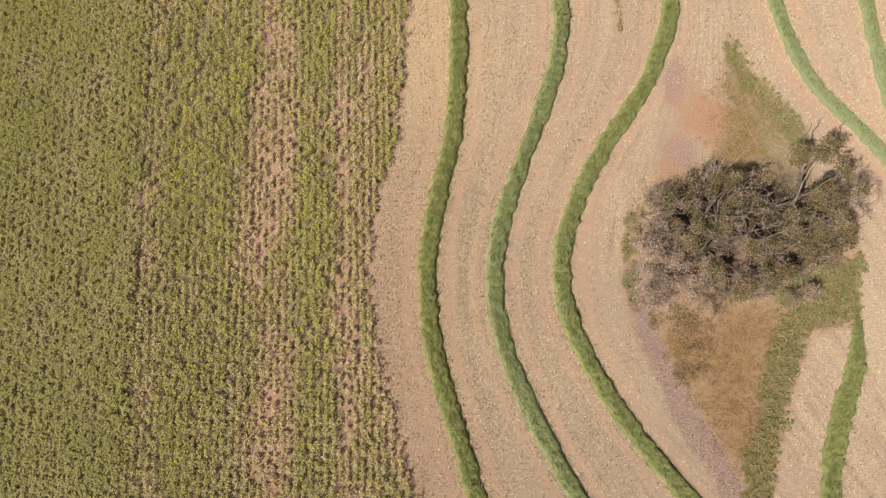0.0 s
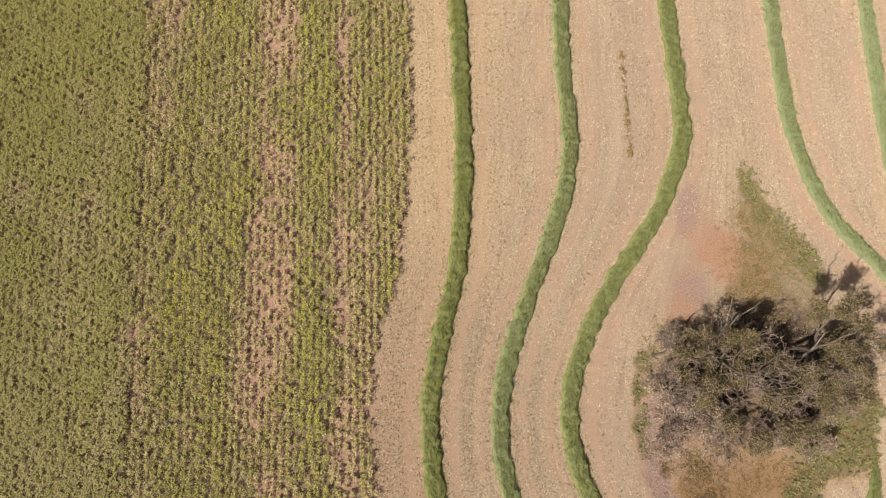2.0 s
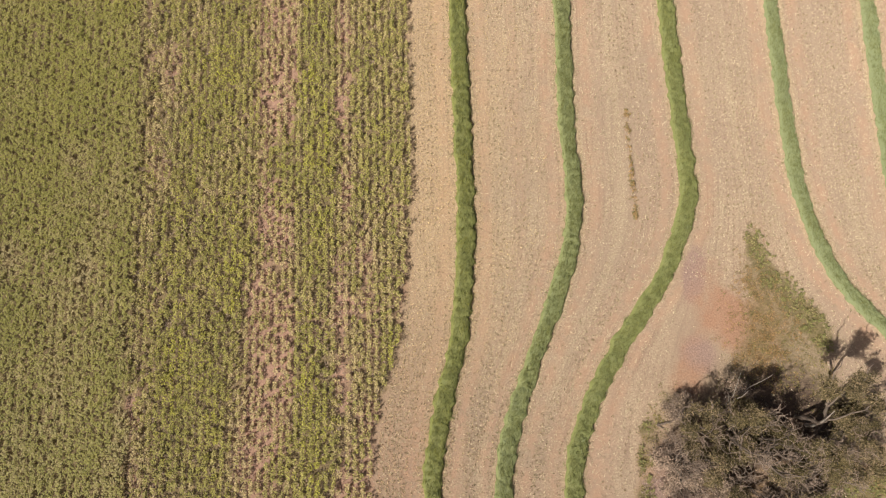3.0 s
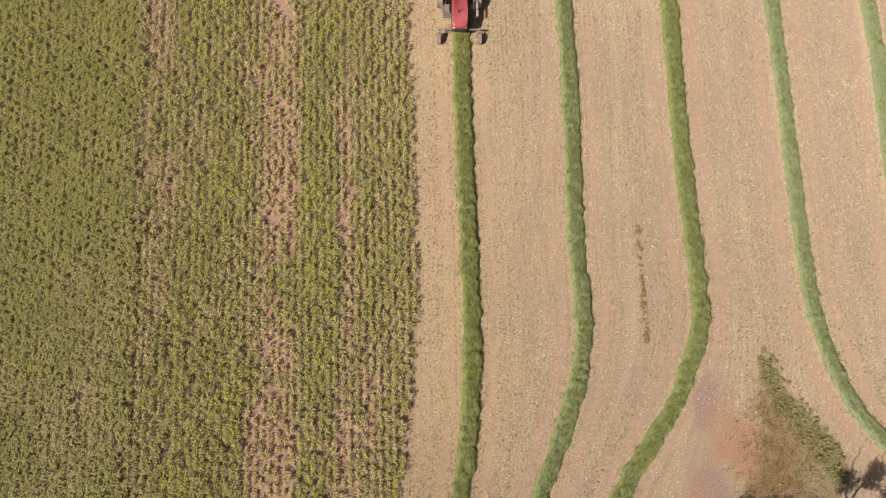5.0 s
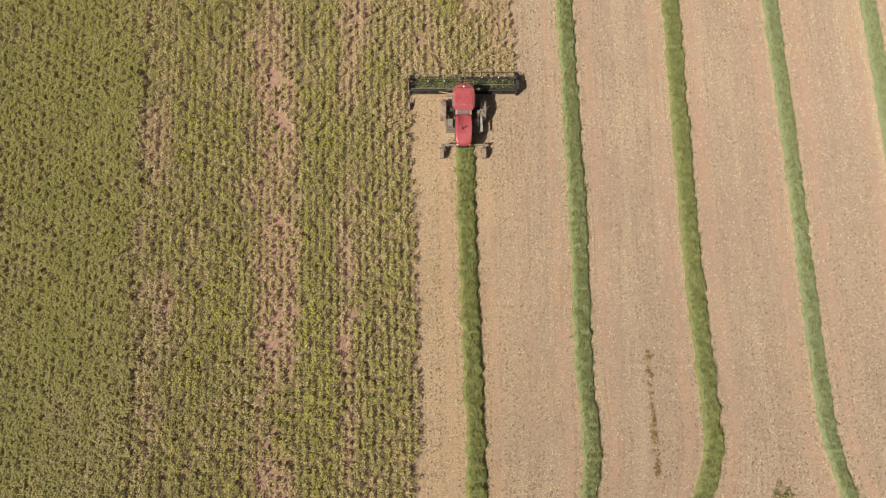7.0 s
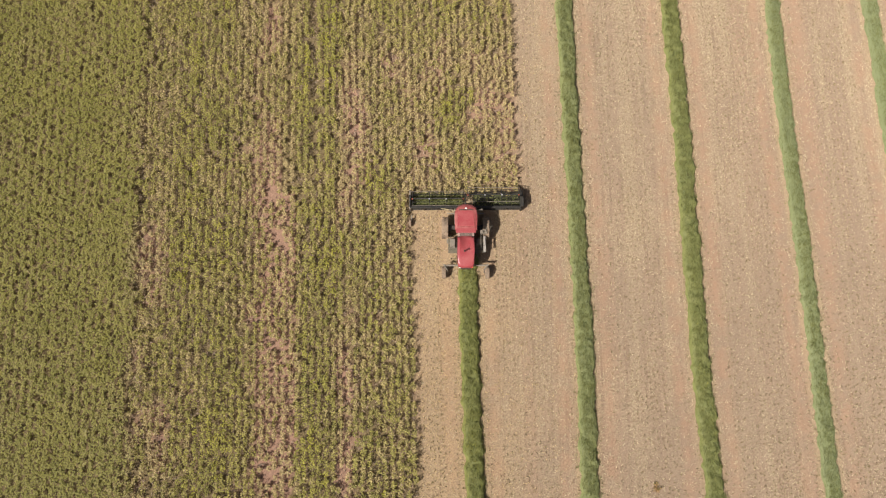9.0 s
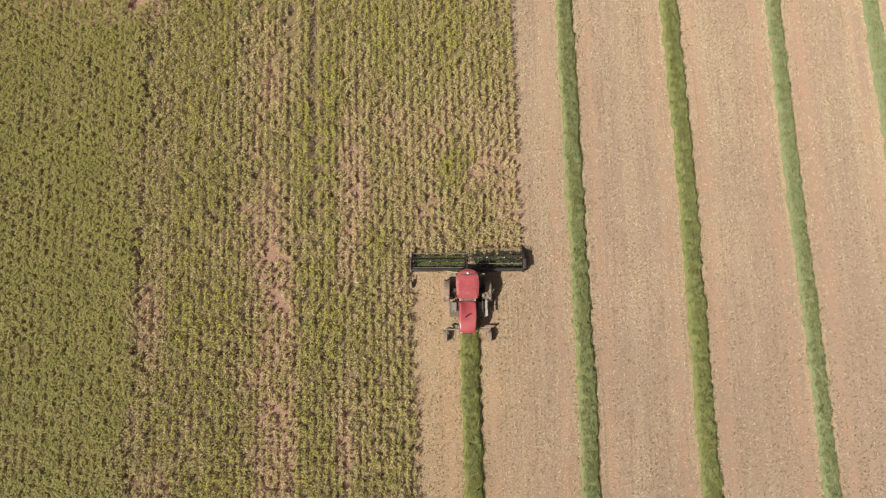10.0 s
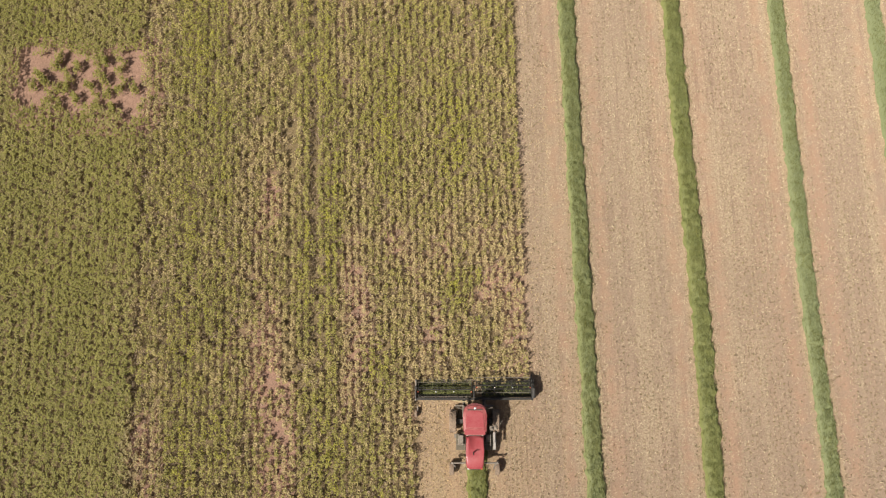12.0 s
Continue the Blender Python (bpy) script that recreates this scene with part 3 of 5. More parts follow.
# ---- standing crop ----
def crop_leaves(x, y, size, tall, tone, per, seed, flat=0.55, wide=(0.62, 1.0), leaf=1.0, deep=0.3, ruffle=1.0):
    """Leaves of many plants: a low dome of pointed leaves round each stem."""
    g = np.random.default_rng(seed)
    n = len(x) * per
    X, Y, S, H, T = (np.repeat(v, per) for v in (x, y, size, tall, tone))
    az = g.random(n) * 2 * np.pi
    rad = np.sqrt(g.random(n)) * S
    z = H * (1 - flat * (rad / (S + 1e-6)) ** 2) * (deep + (1.02 - deep) * g.random(n) ** 0.6)
    spire = g.random(n) < 0.35
    az2 = np.where(spire, 0.85 + g.normal(0, 0.7, n), az + g.normal(0, 0.9, n))
    way, side = frames(az2, ruffle * np.where(spire, g.normal(0.6, 0.3, n), g.normal(0.15, 0.32, n)), ruffle * g.normal(0, 0.35, n))
    base = np.stack([X + np.cos(az) * rad * wide[0] + 0.12 * z, Y + np.sin(az) * rad * wide[1] + 0.15 * z, z], 1)
    v, f = blades(base, way, side, leaf * np.where(spire, g.uniform(0.13, 0.27, n), g.uniform(0.11, 0.21, n)), leaf * g.uniform(0.06, 0.115, n), 0.1)
    v[:, 2] = np.maximum(v[:, 2], 0.015)
    return v, f, np.repeat(T + g.normal(0, 0.07, n), 4)


def crop_bounds(X, Y):
    torn = inside(BARE, X + 2.2 * (fbm(X, Y, 1.1, 91) - 0.5), Y - 0.2 + 3.0 * (fbm(X, Y, 1.1, 95) - 0.5))
    return standing(X + 0.12, Y) & (X > -44) & ~torn


def row_grid(g, spacing, step, jitter):
    R, Y = np.meshgrid(np.arange(-48, 10, spacing), np.arange(-9, 105, step))
    R = R.ravel() + g.normal(0, jitter, R.size)
    Y = Y.ravel() + g.normal(0, step * 0.28, Y.size)
    return R - ROW_LEAN * Y, Y


def seam(y, k):
    return patch_noise(y, y * 0 + k, 2.5, 55) * 0.7 + patch_noise(y, y * 0 + k, 0.8, 56) * 0.3


def thin_crop():
    """Uneven rows with gaps, dry strips and vigorous strips."""
    g = np.random.default_rng(22)
    X, Y = row_grid(g, 0.58, 0.40, 0.085)
    r = X + ROW_LEAN * Y
    ok = crop_bounds(X, Y) & (r >= -24.35 + 1.3 * (fbm(Y, Y * 0, 4, 58) - 0.5) + g.normal(0, 0.22, len(X)))
    X, Y, r = X[ok], Y[ok], r[ok]
    c, t = crop_cover(X, Y)
    strip = np.maximum(np.clip(1.2 - np.abs(r + 13.1) / 1.5, 0, 1) * np.clip(1 - (Y - 66) / 14, 0.25, 1), 0.8 * spots(X, Y, GAPS))
    keep = g.random(len(X)) < np.clip(np.where(strip > 0.35, 1.6 * c + 0.1, 0.70 + 0.35 * c), 0.24, 0.96)
    w = seam(Y, 3)
    # bare drill lines and wheel lines
    keep &= (np.abs(r + 11.05 + 0.25 * (w - 0.5)) > 0.24 * np.clip(1 - (Y - 66) / 6, 0, 1) * (w - 0.3)) & (np.abs(r + 7.1 + 0.4 * (w - 0.5)) > 0.34 * (w - 0.15) * (Y < 62))
    keep &= (np.abs(r + 11.72) > 0.26 * np.clip((Y - 64) / 5, 0, 1) * (w + 0.2)) & (np.abs(r + 24.45 + 1.3 * (w - 0.5)) > 0.34 * (w - 0.2)) & (np.abs(r + 9.6) > 0.26 * np.clip((Y - 64) / 6, 0, 1) * (w + 0.2))
    keep &= (np.abs(r + 7.62) > 0.22 * np.clip((Y - 64) / 6, 0, 1) * w) & (np.abs(r + 14.6) > 0.22 * (w - 0.3))
    hollow = patch_noise(X, Y, 0.62, 77) * 0.6 + patch_noise(X, Y, 0.33, 78) * 0.4
    keep &= hollow > 0.17
    X, Y, c, t, hollow = X[keep], Y[keep], c[keep], t[keep], hollow[keep]
    n = len(X)
    size = np.clip(0.10 + 0.16 * c + g.normal(0, 0.045, n), 0.10, 0.34)
    tall = np.clip(0.50 + 0.50 * c + 0.8 * (hollow - 0.5) + g.normal(0, 0.14, n), 0.24, 1.25)
    v, f, tone = crop_leaves(X, Y, size, tall, t + 0.06 + 0.7 * np.clip(0.8 - c, 0, 1) + g.normal(0, 0.2, n), 29, 5, 0.45, deep=0.16)
    return tagged(new("standing_crop", bulk("standing_crop", v, f, CROP, tone)), "yellow-green ripening crop in thin uneven rows over pink soil", "crop", kind="stuff")


def dense_crop():
    """A closed canopy in narrow rows, pricked with small gaps."""
    g = np.random.default_rng(21)
    X, Y = row_grid(g, 0.38, 0.28, 0.025)
    r = X + ROW_LEAN * Y
    ok = crop_bounds(X, Y) & (r < -24.4 + 1.3 * (fbm(Y, Y * 0, 4, 58) - 0.5) + g.normal(0, 0.22, len(X)))
    X, Y, r = X[ok], Y[ok], r[ok]
    c, t = crop_cover(X, Y)
    thin = spots(X, Y, THIN)
    keep = g.random(len(X)) > 0.03 + 0.3 * thin
    w = seam(Y, 7)
    for at in (-28.55, -28.15):
        keep &= np.abs(r - at) > 0.10 * (w - 0.42)
    X, Y, t = X[keep], Y[keep], t[keep]
    n = len(X)
    tall = np.clip(0.95 + 0.2 * (fbm(X, Y, 3, 67) - 0.5) + g.normal(0, 0.06, n), 0.45, 1.1)
    v, f, tone = crop_leaves(X, Y, np.full(n, 0.20), tall, t + 0.16 * np.clip((45 - Y) / 20, 0, 1) + g.normal(0, 0.11, n), 18, 6, 0.14, (0.80, 0.95), 1.08, 0.5, 0.5)
    # small dark holes in the canopy, longer along the rows, evenly strewn
    mid = v.reshape(-1, 4, 3).mean(1)
    rr = mid[:, 0] + ROW_LEAN * mid[:, 1] + 60
    i = (rr / 0.72).astype(int)
    yy = mid[:, 1] + 20 + 0.37 * i
    j = (yy / 0.80).astype(int)
    du, dv = rr / 0.72 - i - 0.5 + 0.36 * (g.random((140, 220)) - 0.5)[i, j], yy / 0.80 - j - 0.5 + 0.40 * (g.random((140, 220)) - 0.5)[i, j]
    big = np.clip(0.47 + 0.6 * g.random((140, 220))[i, j] + 0.8 * (fbm(mid[:, 0], mid[:, 1], 3.5, 66) - 0.5), 0.2, 1.3)
    stay = (du * 0.72 / (0.185 * big)) ** 2 + (dv * 0.80 / (0.30 * big)) ** 2 > 1
    v = v.reshape(-1, 4, 3)[stay].reshape(-1, 3)
    f, tone = f[:stay.sum()], tone.reshape(-1, 4)[stay].ravel()
    return tagged(new("dense_crop", bulk("dense_crop", v, f, DENSE, tone)), "dull green dense crop closing over its rows", "crop", kind="stuff")


def fallen_leaf():
    """Dry lower leaves lying and leaning between the rows."""
    g = np.random.default_rng(27)
    n = 80000
    X, Y = g.uniform(-30, 5, n), g.uniform(-9, 105, n)
    c, t = crop_cover(X, Y)
    r = X + ROW_LEAN * Y
    ok = standing(X + 0.1, Y) & (r > -24.3) & (g.random(n) < np.where((r > -14.6) & (r < -11.0), 0.25 * (c > 0.3), 0.95) * (0.35 + 0.65 * fbm(X, Y * 0.5, 1.6, 29) * 2)) & ~inside(BARE, X, Y)
    X, Y, t = X[ok], Y[ok], t[ok]
    n = len(X)
    way, side = frames(g.random(n) * 6.283, g.normal(0.2, 0.3, n), g.normal(0, 0.3, n))
    v, f = slivers(np.stack([X, Y, g.uniform(0.03, 0.22, n)], 1), way, side, g.uniform(0.16, 0.36, n), g.uniform(0.05, 0.10, n))
    v[:, 2] = np.maximum(v[:, 2], 0.008)
    return tagged(new("dry_leaf_litter", bulk("dry_leaf_litter", v, f, DRYLEAF, np.repeat(0.2 + 0.4 * t, 3))), "dry tan lower leaves between the crop rows", "leaf litter", kind="stuff")


thin_crop()
dense_crop()
fallen_leaf()


# ---- lone plants in the bare patch ----
def crop_plant(seed):
    g = np.random.default_rng(seed)
    n = 7
    x, y = g.normal(0, 0.14, n), g.normal(0, 0.28, n)
    v, f, tone = crop_leaves(x, y, g.uniform(0.14, 0.22, n), g.uniform(0.8, 1.25, n), np.full(n, 0.0), 30, seed)
    ob = empty("crop_plant", (0, 0, 0), "bushy green crop plant alone on bare pink soil", "plant", "plants in the bare patch")
    tagged(mesh_part("leaf_mass", bulk("leaf_mass", v, f, DENSE, tone), ob), kind="stuff")
    bm = bmesh.new()
    for k in range(n):
        rod(bm, (0, 0, 0), (x[k] * 1.2, y[k] * 1.2, 0.3), 0.014, 0.006, 5)
    part("stem", bm, WEED, ob)
    return ob


LONE = [(-35.28, 92.21), (-33.33, 92.22), (-31.51, 91.8), (-30.77, 90.79), (-32.04, 90.44), (-29.46, 90.54), (-30.52, 89.69), (-33.24, 89.35), (-34.63, 88.76), (-35.79, 90.69), (-34.14, 90.35), (-35.67, 89.42), (-36.89, 90.35), (-36.51, 91.44), (-34.07, 91.37), (-34.93, 90.18), (-30.1, 88.53), (-31.44, 89.11), (-28.13, 90.04), (-31.0, 92.7), (-29.6, 92.2), (-34.9, 92.9)]
plants = [crop_plant(100 + k) for k in range(3)]
for k, (px, py) in enumerate(LONE):
    m = pose(px, py, 0, 0, 0, 14 * (k % 5 - 2))
    if k < 3:
        plants[k].matrix_basis = m
    else:
        copy_thing(plants[k % 3], m)


# ---- stubble ----
def build_stubble():
    """Cut stems in drilled rows that bend with the passes: thin straws, and coarser tufts that stand out dark."""
    g = np.random.default_rng(41)

    def drilled(spacing, step):
        S, Y = np.meshgrid(np.arange(2.0, 60, spacing), np.arange(-9, 105, step))
        S = S.ravel() + g.normal(0, spacing * 0.17, S.size)
        Y = Y.ravel() + g.normal(0, step * 0.4, Y.size)
        cs = np.stack([2 * W1(Y) - W2(Y), W1(Y), W2(Y), W3(Y), W4(Y), W5(Y), 2 * W5(Y) - W4(Y)])
        i = np.clip((S / 9.2).astype(int), 0, 5)
        fr = S / 9.2 - i
        k = np.arange(len(S))
        X = cs[i, k] * (1 - fr) + cs[i + 1, k] * fr
        s, off = lane_of(X, Y)
        z = isle_zones(X, Y)
        ok = ~standing(X - 0.15, Y) & (np.abs(off) > 0.8) & (X < 42) & (~inside(ISLE, X, Y) | ((Y > 16) & (g.random(len(X)) > 1.8 * np.maximum.reduce([z[0], z[1], 0.8 * z[3]]))))
        return X[ok], Y[ok], s[ok], off[ok]

    X, Y, s, off = drilled(0.27, 0.2)
    ok = (g.random(len(X)) < 0.20 + 0.75 * fbm(X, Y * 0.4, 3.0, 44)) & ~((np.abs(np.abs(off) - 1.75) < 0.3) & (g.random(len(X)) < 0.75))
    X, Y, s = X[ok], Y[ok], s[ok]
    per = 3
    n = len(X) * per
    tall = np.repeat(g.uniform(0.10, 0.25, len(X)) * (0.6 + 0.8 * fbm(X, Y, 5, 47)), per)
    way, side = frames(g.random(n) * 6.283, g.normal(0.9, 0.35, n), g.normal(0, 0.8, n))
    base = np.stack([np.repeat(X, per) + g.normal(0, 0.05, n), np.repeat(Y, per) + g.normal(0, 0.06, n), np.zeros(n)], 1)
    v, f = slivers(base, way, side, tall, g.uniform(0.035, 0.07, n))
    v[:, 2] = np.maximum(v[:, 2], 0.004)
    ob = new("stubble", bulk("stubble", v, f, STUBBLE, np.repeat(np.where(g.random(n) < np.repeat((0.85 - (s - 9) / 12) * np.clip(0.3 + (Y - 10) / 30, 0.3, 1), per), -0.6, g.random(n)), 3)))
    tagged(ob, "short pale straw stubble standing in drilled rows", "stubble", kind="stuff")
    # tufts
    X, Y, s, off = drilled(0.37, 0.27)
    band = fbm(s, Y * 0.12, 1.5, 51)
    ok = (g.random(len(X)) < np.clip(2.1 * band - 0.5 + 0.7 * (fbm(X, Y, 7, 53) - 0.5), 0.04, 0.85)) & ~((np.abs(np.abs(off) - 1.75) < 0.4) & (g.random(len(X)) < 0.8))
    X, Y = X[ok], Y[ok]
    per = 4
    n = len(X) * per
    way, side = frames(g.random(n) * 6.283, g.normal(0.95, 0.3, n), g.normal(0, 0.5, n))
    base = np.stack([np.repeat(X, per) + g.normal(0, 0.035, n), np.repeat(Y, per) + g.normal(0, 0.045, n), np.zeros(n)], 1)
    v, f = slivers(base, way, side, np.repeat(g.uniform(0.08, 0.19, len(X)), per) * g.uniform(0.7, 1.1, n), g.uniform(0.05, 0.10, n))
    v[:, 2] = np.maximum(v[:, 2], 0.004)
    ob = new("stubble_tufts", bulk("stubble_tufts", v, f, TUFT, np.repeat(np.repeat(g.random(len(X)), per), 3)))
    tagged(ob, "dark weathered stubble tufts and sparse regrowth in rows", "stubble", kind="stuff")
    # loose straw lying on the ground
    n = 50000
    X, Y = g.uniform(-7, 44, n), g.uniform(-13, 112, n)
    ok = ~standing(X - 0.2, Y) & ~inside(ISLE, X, Y)
    X, Y = X[ok], Y[ok]
    n = len(X)
    way, side = frames(g.normal(1.6, 0.8, n), g.normal(0.05, 0.06, n), g.normal(0, 0.3, n))
    v, f = slivers(np.stack([X, Y, np.full(n, 0.02)], 1), way, side, g.uniform(0.14, 0.38, n), g.uniform(0.03, 0.055, n))
    v[:, 2] = np.maximum(v[:, 2], 0.006)
    ob = new("loose_straw", bulk("loose_straw", v, f, STUBBLE, np.repeat(g.random(n), 3)))
    tagged(ob, "loose pale straw scattered flat on the soil", "straw", kind="stuff")


build_stubble()


# ---- windrows ----
def windrow(path, y0, y1, label, width=1.5, height=0.36, seed=1, tone=0.15, name="windrow", group="windrows of cut crop", per_m=290, tail=0.7):
    g = np.random.default_rng(seed)
    thing = empty(name, (float(path(y0)), y0, 0), label, "windrow", group)
    at = np.array(thing.location)
    ys = np.arange(y0, y1 + 0.01, 0.2)
    us = np.sin(np.linspace(-1, 1, 11) * math.pi / 2)
    U, Yg = np.meshgrid(us, ys)
    skew = np.sqrt(1 + np.gradient(path(ys), ys) ** 2)
    left = skew * 0.5 * width * (0.70 + 0.30 * fbm(ys, ys * 0, 1.7, seed) + 0.34 * patch_noise(ys, ys * 0, 0.42, seed + 30))
    right = skew * 0.5 * width * (0.68 + 0.30 * fbm(ys, ys * 0 + 9, 1.5, seed + 5) + 0.42 * patch_noise(ys, ys * 0 + 5, 0.42, seed + 31))
    Hs = height * (0.85 + 0.3 * fbm(ys, ys * 0 + 4, 2.0, seed + 9))
    taper = np.clip(np.minimum((ys - y0) / 0.7, (y1 - ys) / tail) + 0.12, 0, 1)
    W = np.where(U < 0, left[:, None], right[:, None]) * taper[:, None]
    Xg = path(Yg) + U * W + 0.05 * (fbm(U * 3 + 50, Yg, 0.5, seed) - 0.5)
    Zg = Hs[:, None] * taper[:, None] * (1 - np.abs(U) ** 6) * (0.4 + 1.2 * fbm(Xg, Yg, 0.3, seed + 3)) + 0.01
    v = np.stack([Xg.ravel(), Yg.ravel(), Zg.ravel()], 1) - at
    w = len(us)
    i = (np.arange(len(ys) - 1)[:, None] * w + np.arange(w - 1)[None, :]).ravel()
    mesh_part("swath_bed", bulk("swath_bed", v, np.stack([i, i + 1, i + 1 + w, i + w], 1), SWATH, np.full(len(v), tone)), thing)
    # stalks, combed backwards and outwards from the middle
    n = int((y1 - y0) * per_m * width / 1.5)
    u = np.where(g.random(n) < 0.09, g.uniform(-1.45, 1.45, n), g.uniform(-1.05, 1.05, n))
    Y = g.uniform(y0, y1, n)
    tp = np.interp(Y, ys, taper)
    X = path(Y) + u * np.where(u < 0, np.interp(Y, ys, left), np.interp(Y, ys, right)) * tp
    Z = np.interp(Y, ys, Hs) * tp * np.maximum(0, 1 - np.abs(u) ** 6) * (0.4 + 1.2 * fbm(X, Y, 0.3, seed + 3)) + 0.02 + 0.12 * g.random(n) ** 2
    az = np.pi / 2 - np.arctan(np.interp(Y, ys, np.gradient(path(ys), ys))) + u * 0.75 + g.normal(0, 0.5, n)
    way, side = frames(az, g.normal(0.16, 0.3, n), g.normal(0, 0.5, n))
    v, f = blades(np.stack([X, Y, Z], 1) - at, way, side, g.uniform(0.18, 0.46, n), g.uniform(0.022, 0.05, n), 0.1)
    v[:, 2] = np.maximum(v[:, 2], 0.01)
    stalks = mesh_part("stalk_mat", bulk("stalk_mat", v, f, SWATH, np.repeat(tone + g.normal(0, 0.16, n) + 0.5 * (fbm(X, Y, 1.2, seed + 20) - 0.5), 4)), thing)
    tagged(stalks, kind="stuff")
    return thing


FRESH = "thick green windrow of freshly cut crop on stubble"
windrow(W1, -15, 62.6, "fresh green windrow leading back from the windrower", 1.48, 0.42, 3, -0.08)
windrow(W2, -15, 113, FRESH, 1.36, 0.38, 5, 0.30)
windrow(W3, -15, 113, "green windrow of cut crop bending round the trees", 1.42, 0.38, 7, 0.14)
windrow(W4, 6, 113, "paler wilting green windrow across the stubble", 1.26, 0.30, 11, 0.45)
windrow(W4B, -15, 9.0, "green windrow thinning out beside the weedy crop patch", 1.5, 0.34, 13, 0.12, tail=4.5)
windrow(W5, 10, 113, "paler wilting green windrow across the stubble", 1.26, 0.30, 17, 0.5)


def missed_strip():
    """A broken line of stalks that the knife missed between two passes."""
    g = np.random.default_rng(19)
    y = 33.6 + 10.2 * g.random(80) ** 1.5
    y = y[patch_noise(y, y * 0, 0.8, 90) > 0.2]
    x = np.interp(y, [33, 38.3, 42.5, 45], [16.1, 15.85, 15.63, 15.5]) + g.normal(0, 0.09, len(y))
    v, f, tone = crop_leaves(x, y, g.uniform(0.05, 0.12, len(y)), g.uniform(0.10, 0.24, len(y)), g.uniform(0.3, 0.9, len(y)), 7, 20)
    return tagged(new("missed_strip", bulk("missed_strip", v, f, WEED, tone)), "thin broken line of missed brownish-green stalks", "crop", kind="stuff")


missed_strip()


# ---- weeds and grass of the tree island ----
def isle_growth(name, label, mat, pick, count, tall, per, seed, tone):
    g = np.random.default_rng(seed)
    X, Y = g.uniform(14, 36, count), g.uniform(-12, 34, count)
    k = pick(X, Y)
    ok = g.random(count) < k
    X, Y, k = X[ok], Y[ok], k[ok]
    n = len(X) * per
    way, side = frames(g.random(n) * 6.283, g.normal(0.75, 0.4, n), g.normal(0, 0.6, n))
    base = np.stack([np.repeat(X, per) + g.normal(0, 0.10, n), np.repeat(Y, per) + g.normal(0, 0.10, n), g.uniform(0, 0.08, n)], 1)
    v, f = blades(base, way, side, g.uniform(0.4, 1.0, n) * tall, g.uniform(0.03, 0.08, n), 0.25)
    v[:, 2] = np.maximum(v[:, 2], 0.01)
    t = np.repeat(np.repeat(tone + 0.7 * (fbm(X, Y, 1.6, seed) - 0.5), per) + g.normal(0, 0.1, n), 4)
    return tagged(new(name, bulk(name, v, f, mat, t)), label, "grass", kind="stuff")


def weed_pick(x, y):
    z = isle_zones(x, y)
    return np.clip(z[1] * (2.6 * patch_noise(x + 0.5 * y, y - 0.4 * x, 0.34, 61) + 1.0 * fbm(x, y, 2.0, 62) - 1.1), 0, 1) * z[4] * np.clip(1.5 - y / 32, 0.75, 1)


def dry_pick(x, y):
    z = isle_zones(x, y)
    return np.clip(0.75 * z[2] * (1.5 * fbm(x, y, 0.7, 71) - 0.15), 0, 1) * z[4]


def scrub_pick(x, y):
    near = np.maximum.reduce([1.2 * blob(x, y, 20.2, 7.0, 1.8, 2.6, 15), blob(x, y, 20.6, 4.6, 1.3, 1.8), 1.7 * blob(x, y, 18.0, 8.6, 0.5, 2.6, 6)])
    return np.clip(near * (2.2 * fbm(x, y, 1.0, 83) - 0.6), 0, 1)


def island_crop():
    """Leftover crop on the island: tufted plants in crooked slanting rows."""
    g = np.random.default_rng(64)
    U, V = np.meshgrid(np.arange(-30, 30, 0.36), np.arange(-30, 30, 0.38))
    U, V = U.ravel() + g.normal(0, 0.10, U.size), V.ravel() + g.normal(0, 0.13, V.size)
    X, Y = 25 + 0.83 * U + 0.56 * V, 12 - 0.56 * U + 0.83 * V
    k = green_band(X, Y)
    ok = (g.random(len(X)) < 0.9 * k * (0.4 + 0.8 * fbm(X, Y, 1.3, 69))) & (X < 35.4) & (inside(ISLE, X, Y) | (k > 0.8))
    X, Y = X[ok], Y[ok]
    n = len(X)
    v, f, tone = crop_leaves(X, Y, g.uniform(0.10, 0.19, n), g.uniform(0.18, 0.42, n), 0.12 + 0.9 * (fbm(X, Y, 2, 68) - 0.5) + g.normal(0, 0.12, n), 13, 65, 0.5, (0.8, 0.8), 1.0)
    return tagged(new("leftover_crop", bulk("leftover_crop", v, f, REMNANT, tone)), "tufted olive-green crop left standing round the trees", "crop", kind="stuff")


island_crop()
def swept_pick(x, y):
    return np.clip(1.1 * isle_zones(x, y)[3] * (y < 14) * (0.3 + 1.2 * fbm(x, y, 0.6, 73)), 0, 1)


isle_growth("swept_trash", "pinkish-grey swept twigs and dead straw in a strip", SWEPT, swept_pick, 26000, 0.2, 5, 92, 0.3)
isle_growth("weeds", "low olive-green weeds round the trees", WEED, weed_pick, 30000, 0.2, 7, 62, 0.25)
isle_growth("dry_grass", "low orange-brown dry grass round the trees", WEED, dry_pick, 44000, 0.24, 7, 72, 0.95)
isle_growth("brown_scrub", "low dark brown scrub on dusty soil", SCRUB, scrub_pick, 20000, 0.42, 12, 82, 0.4)


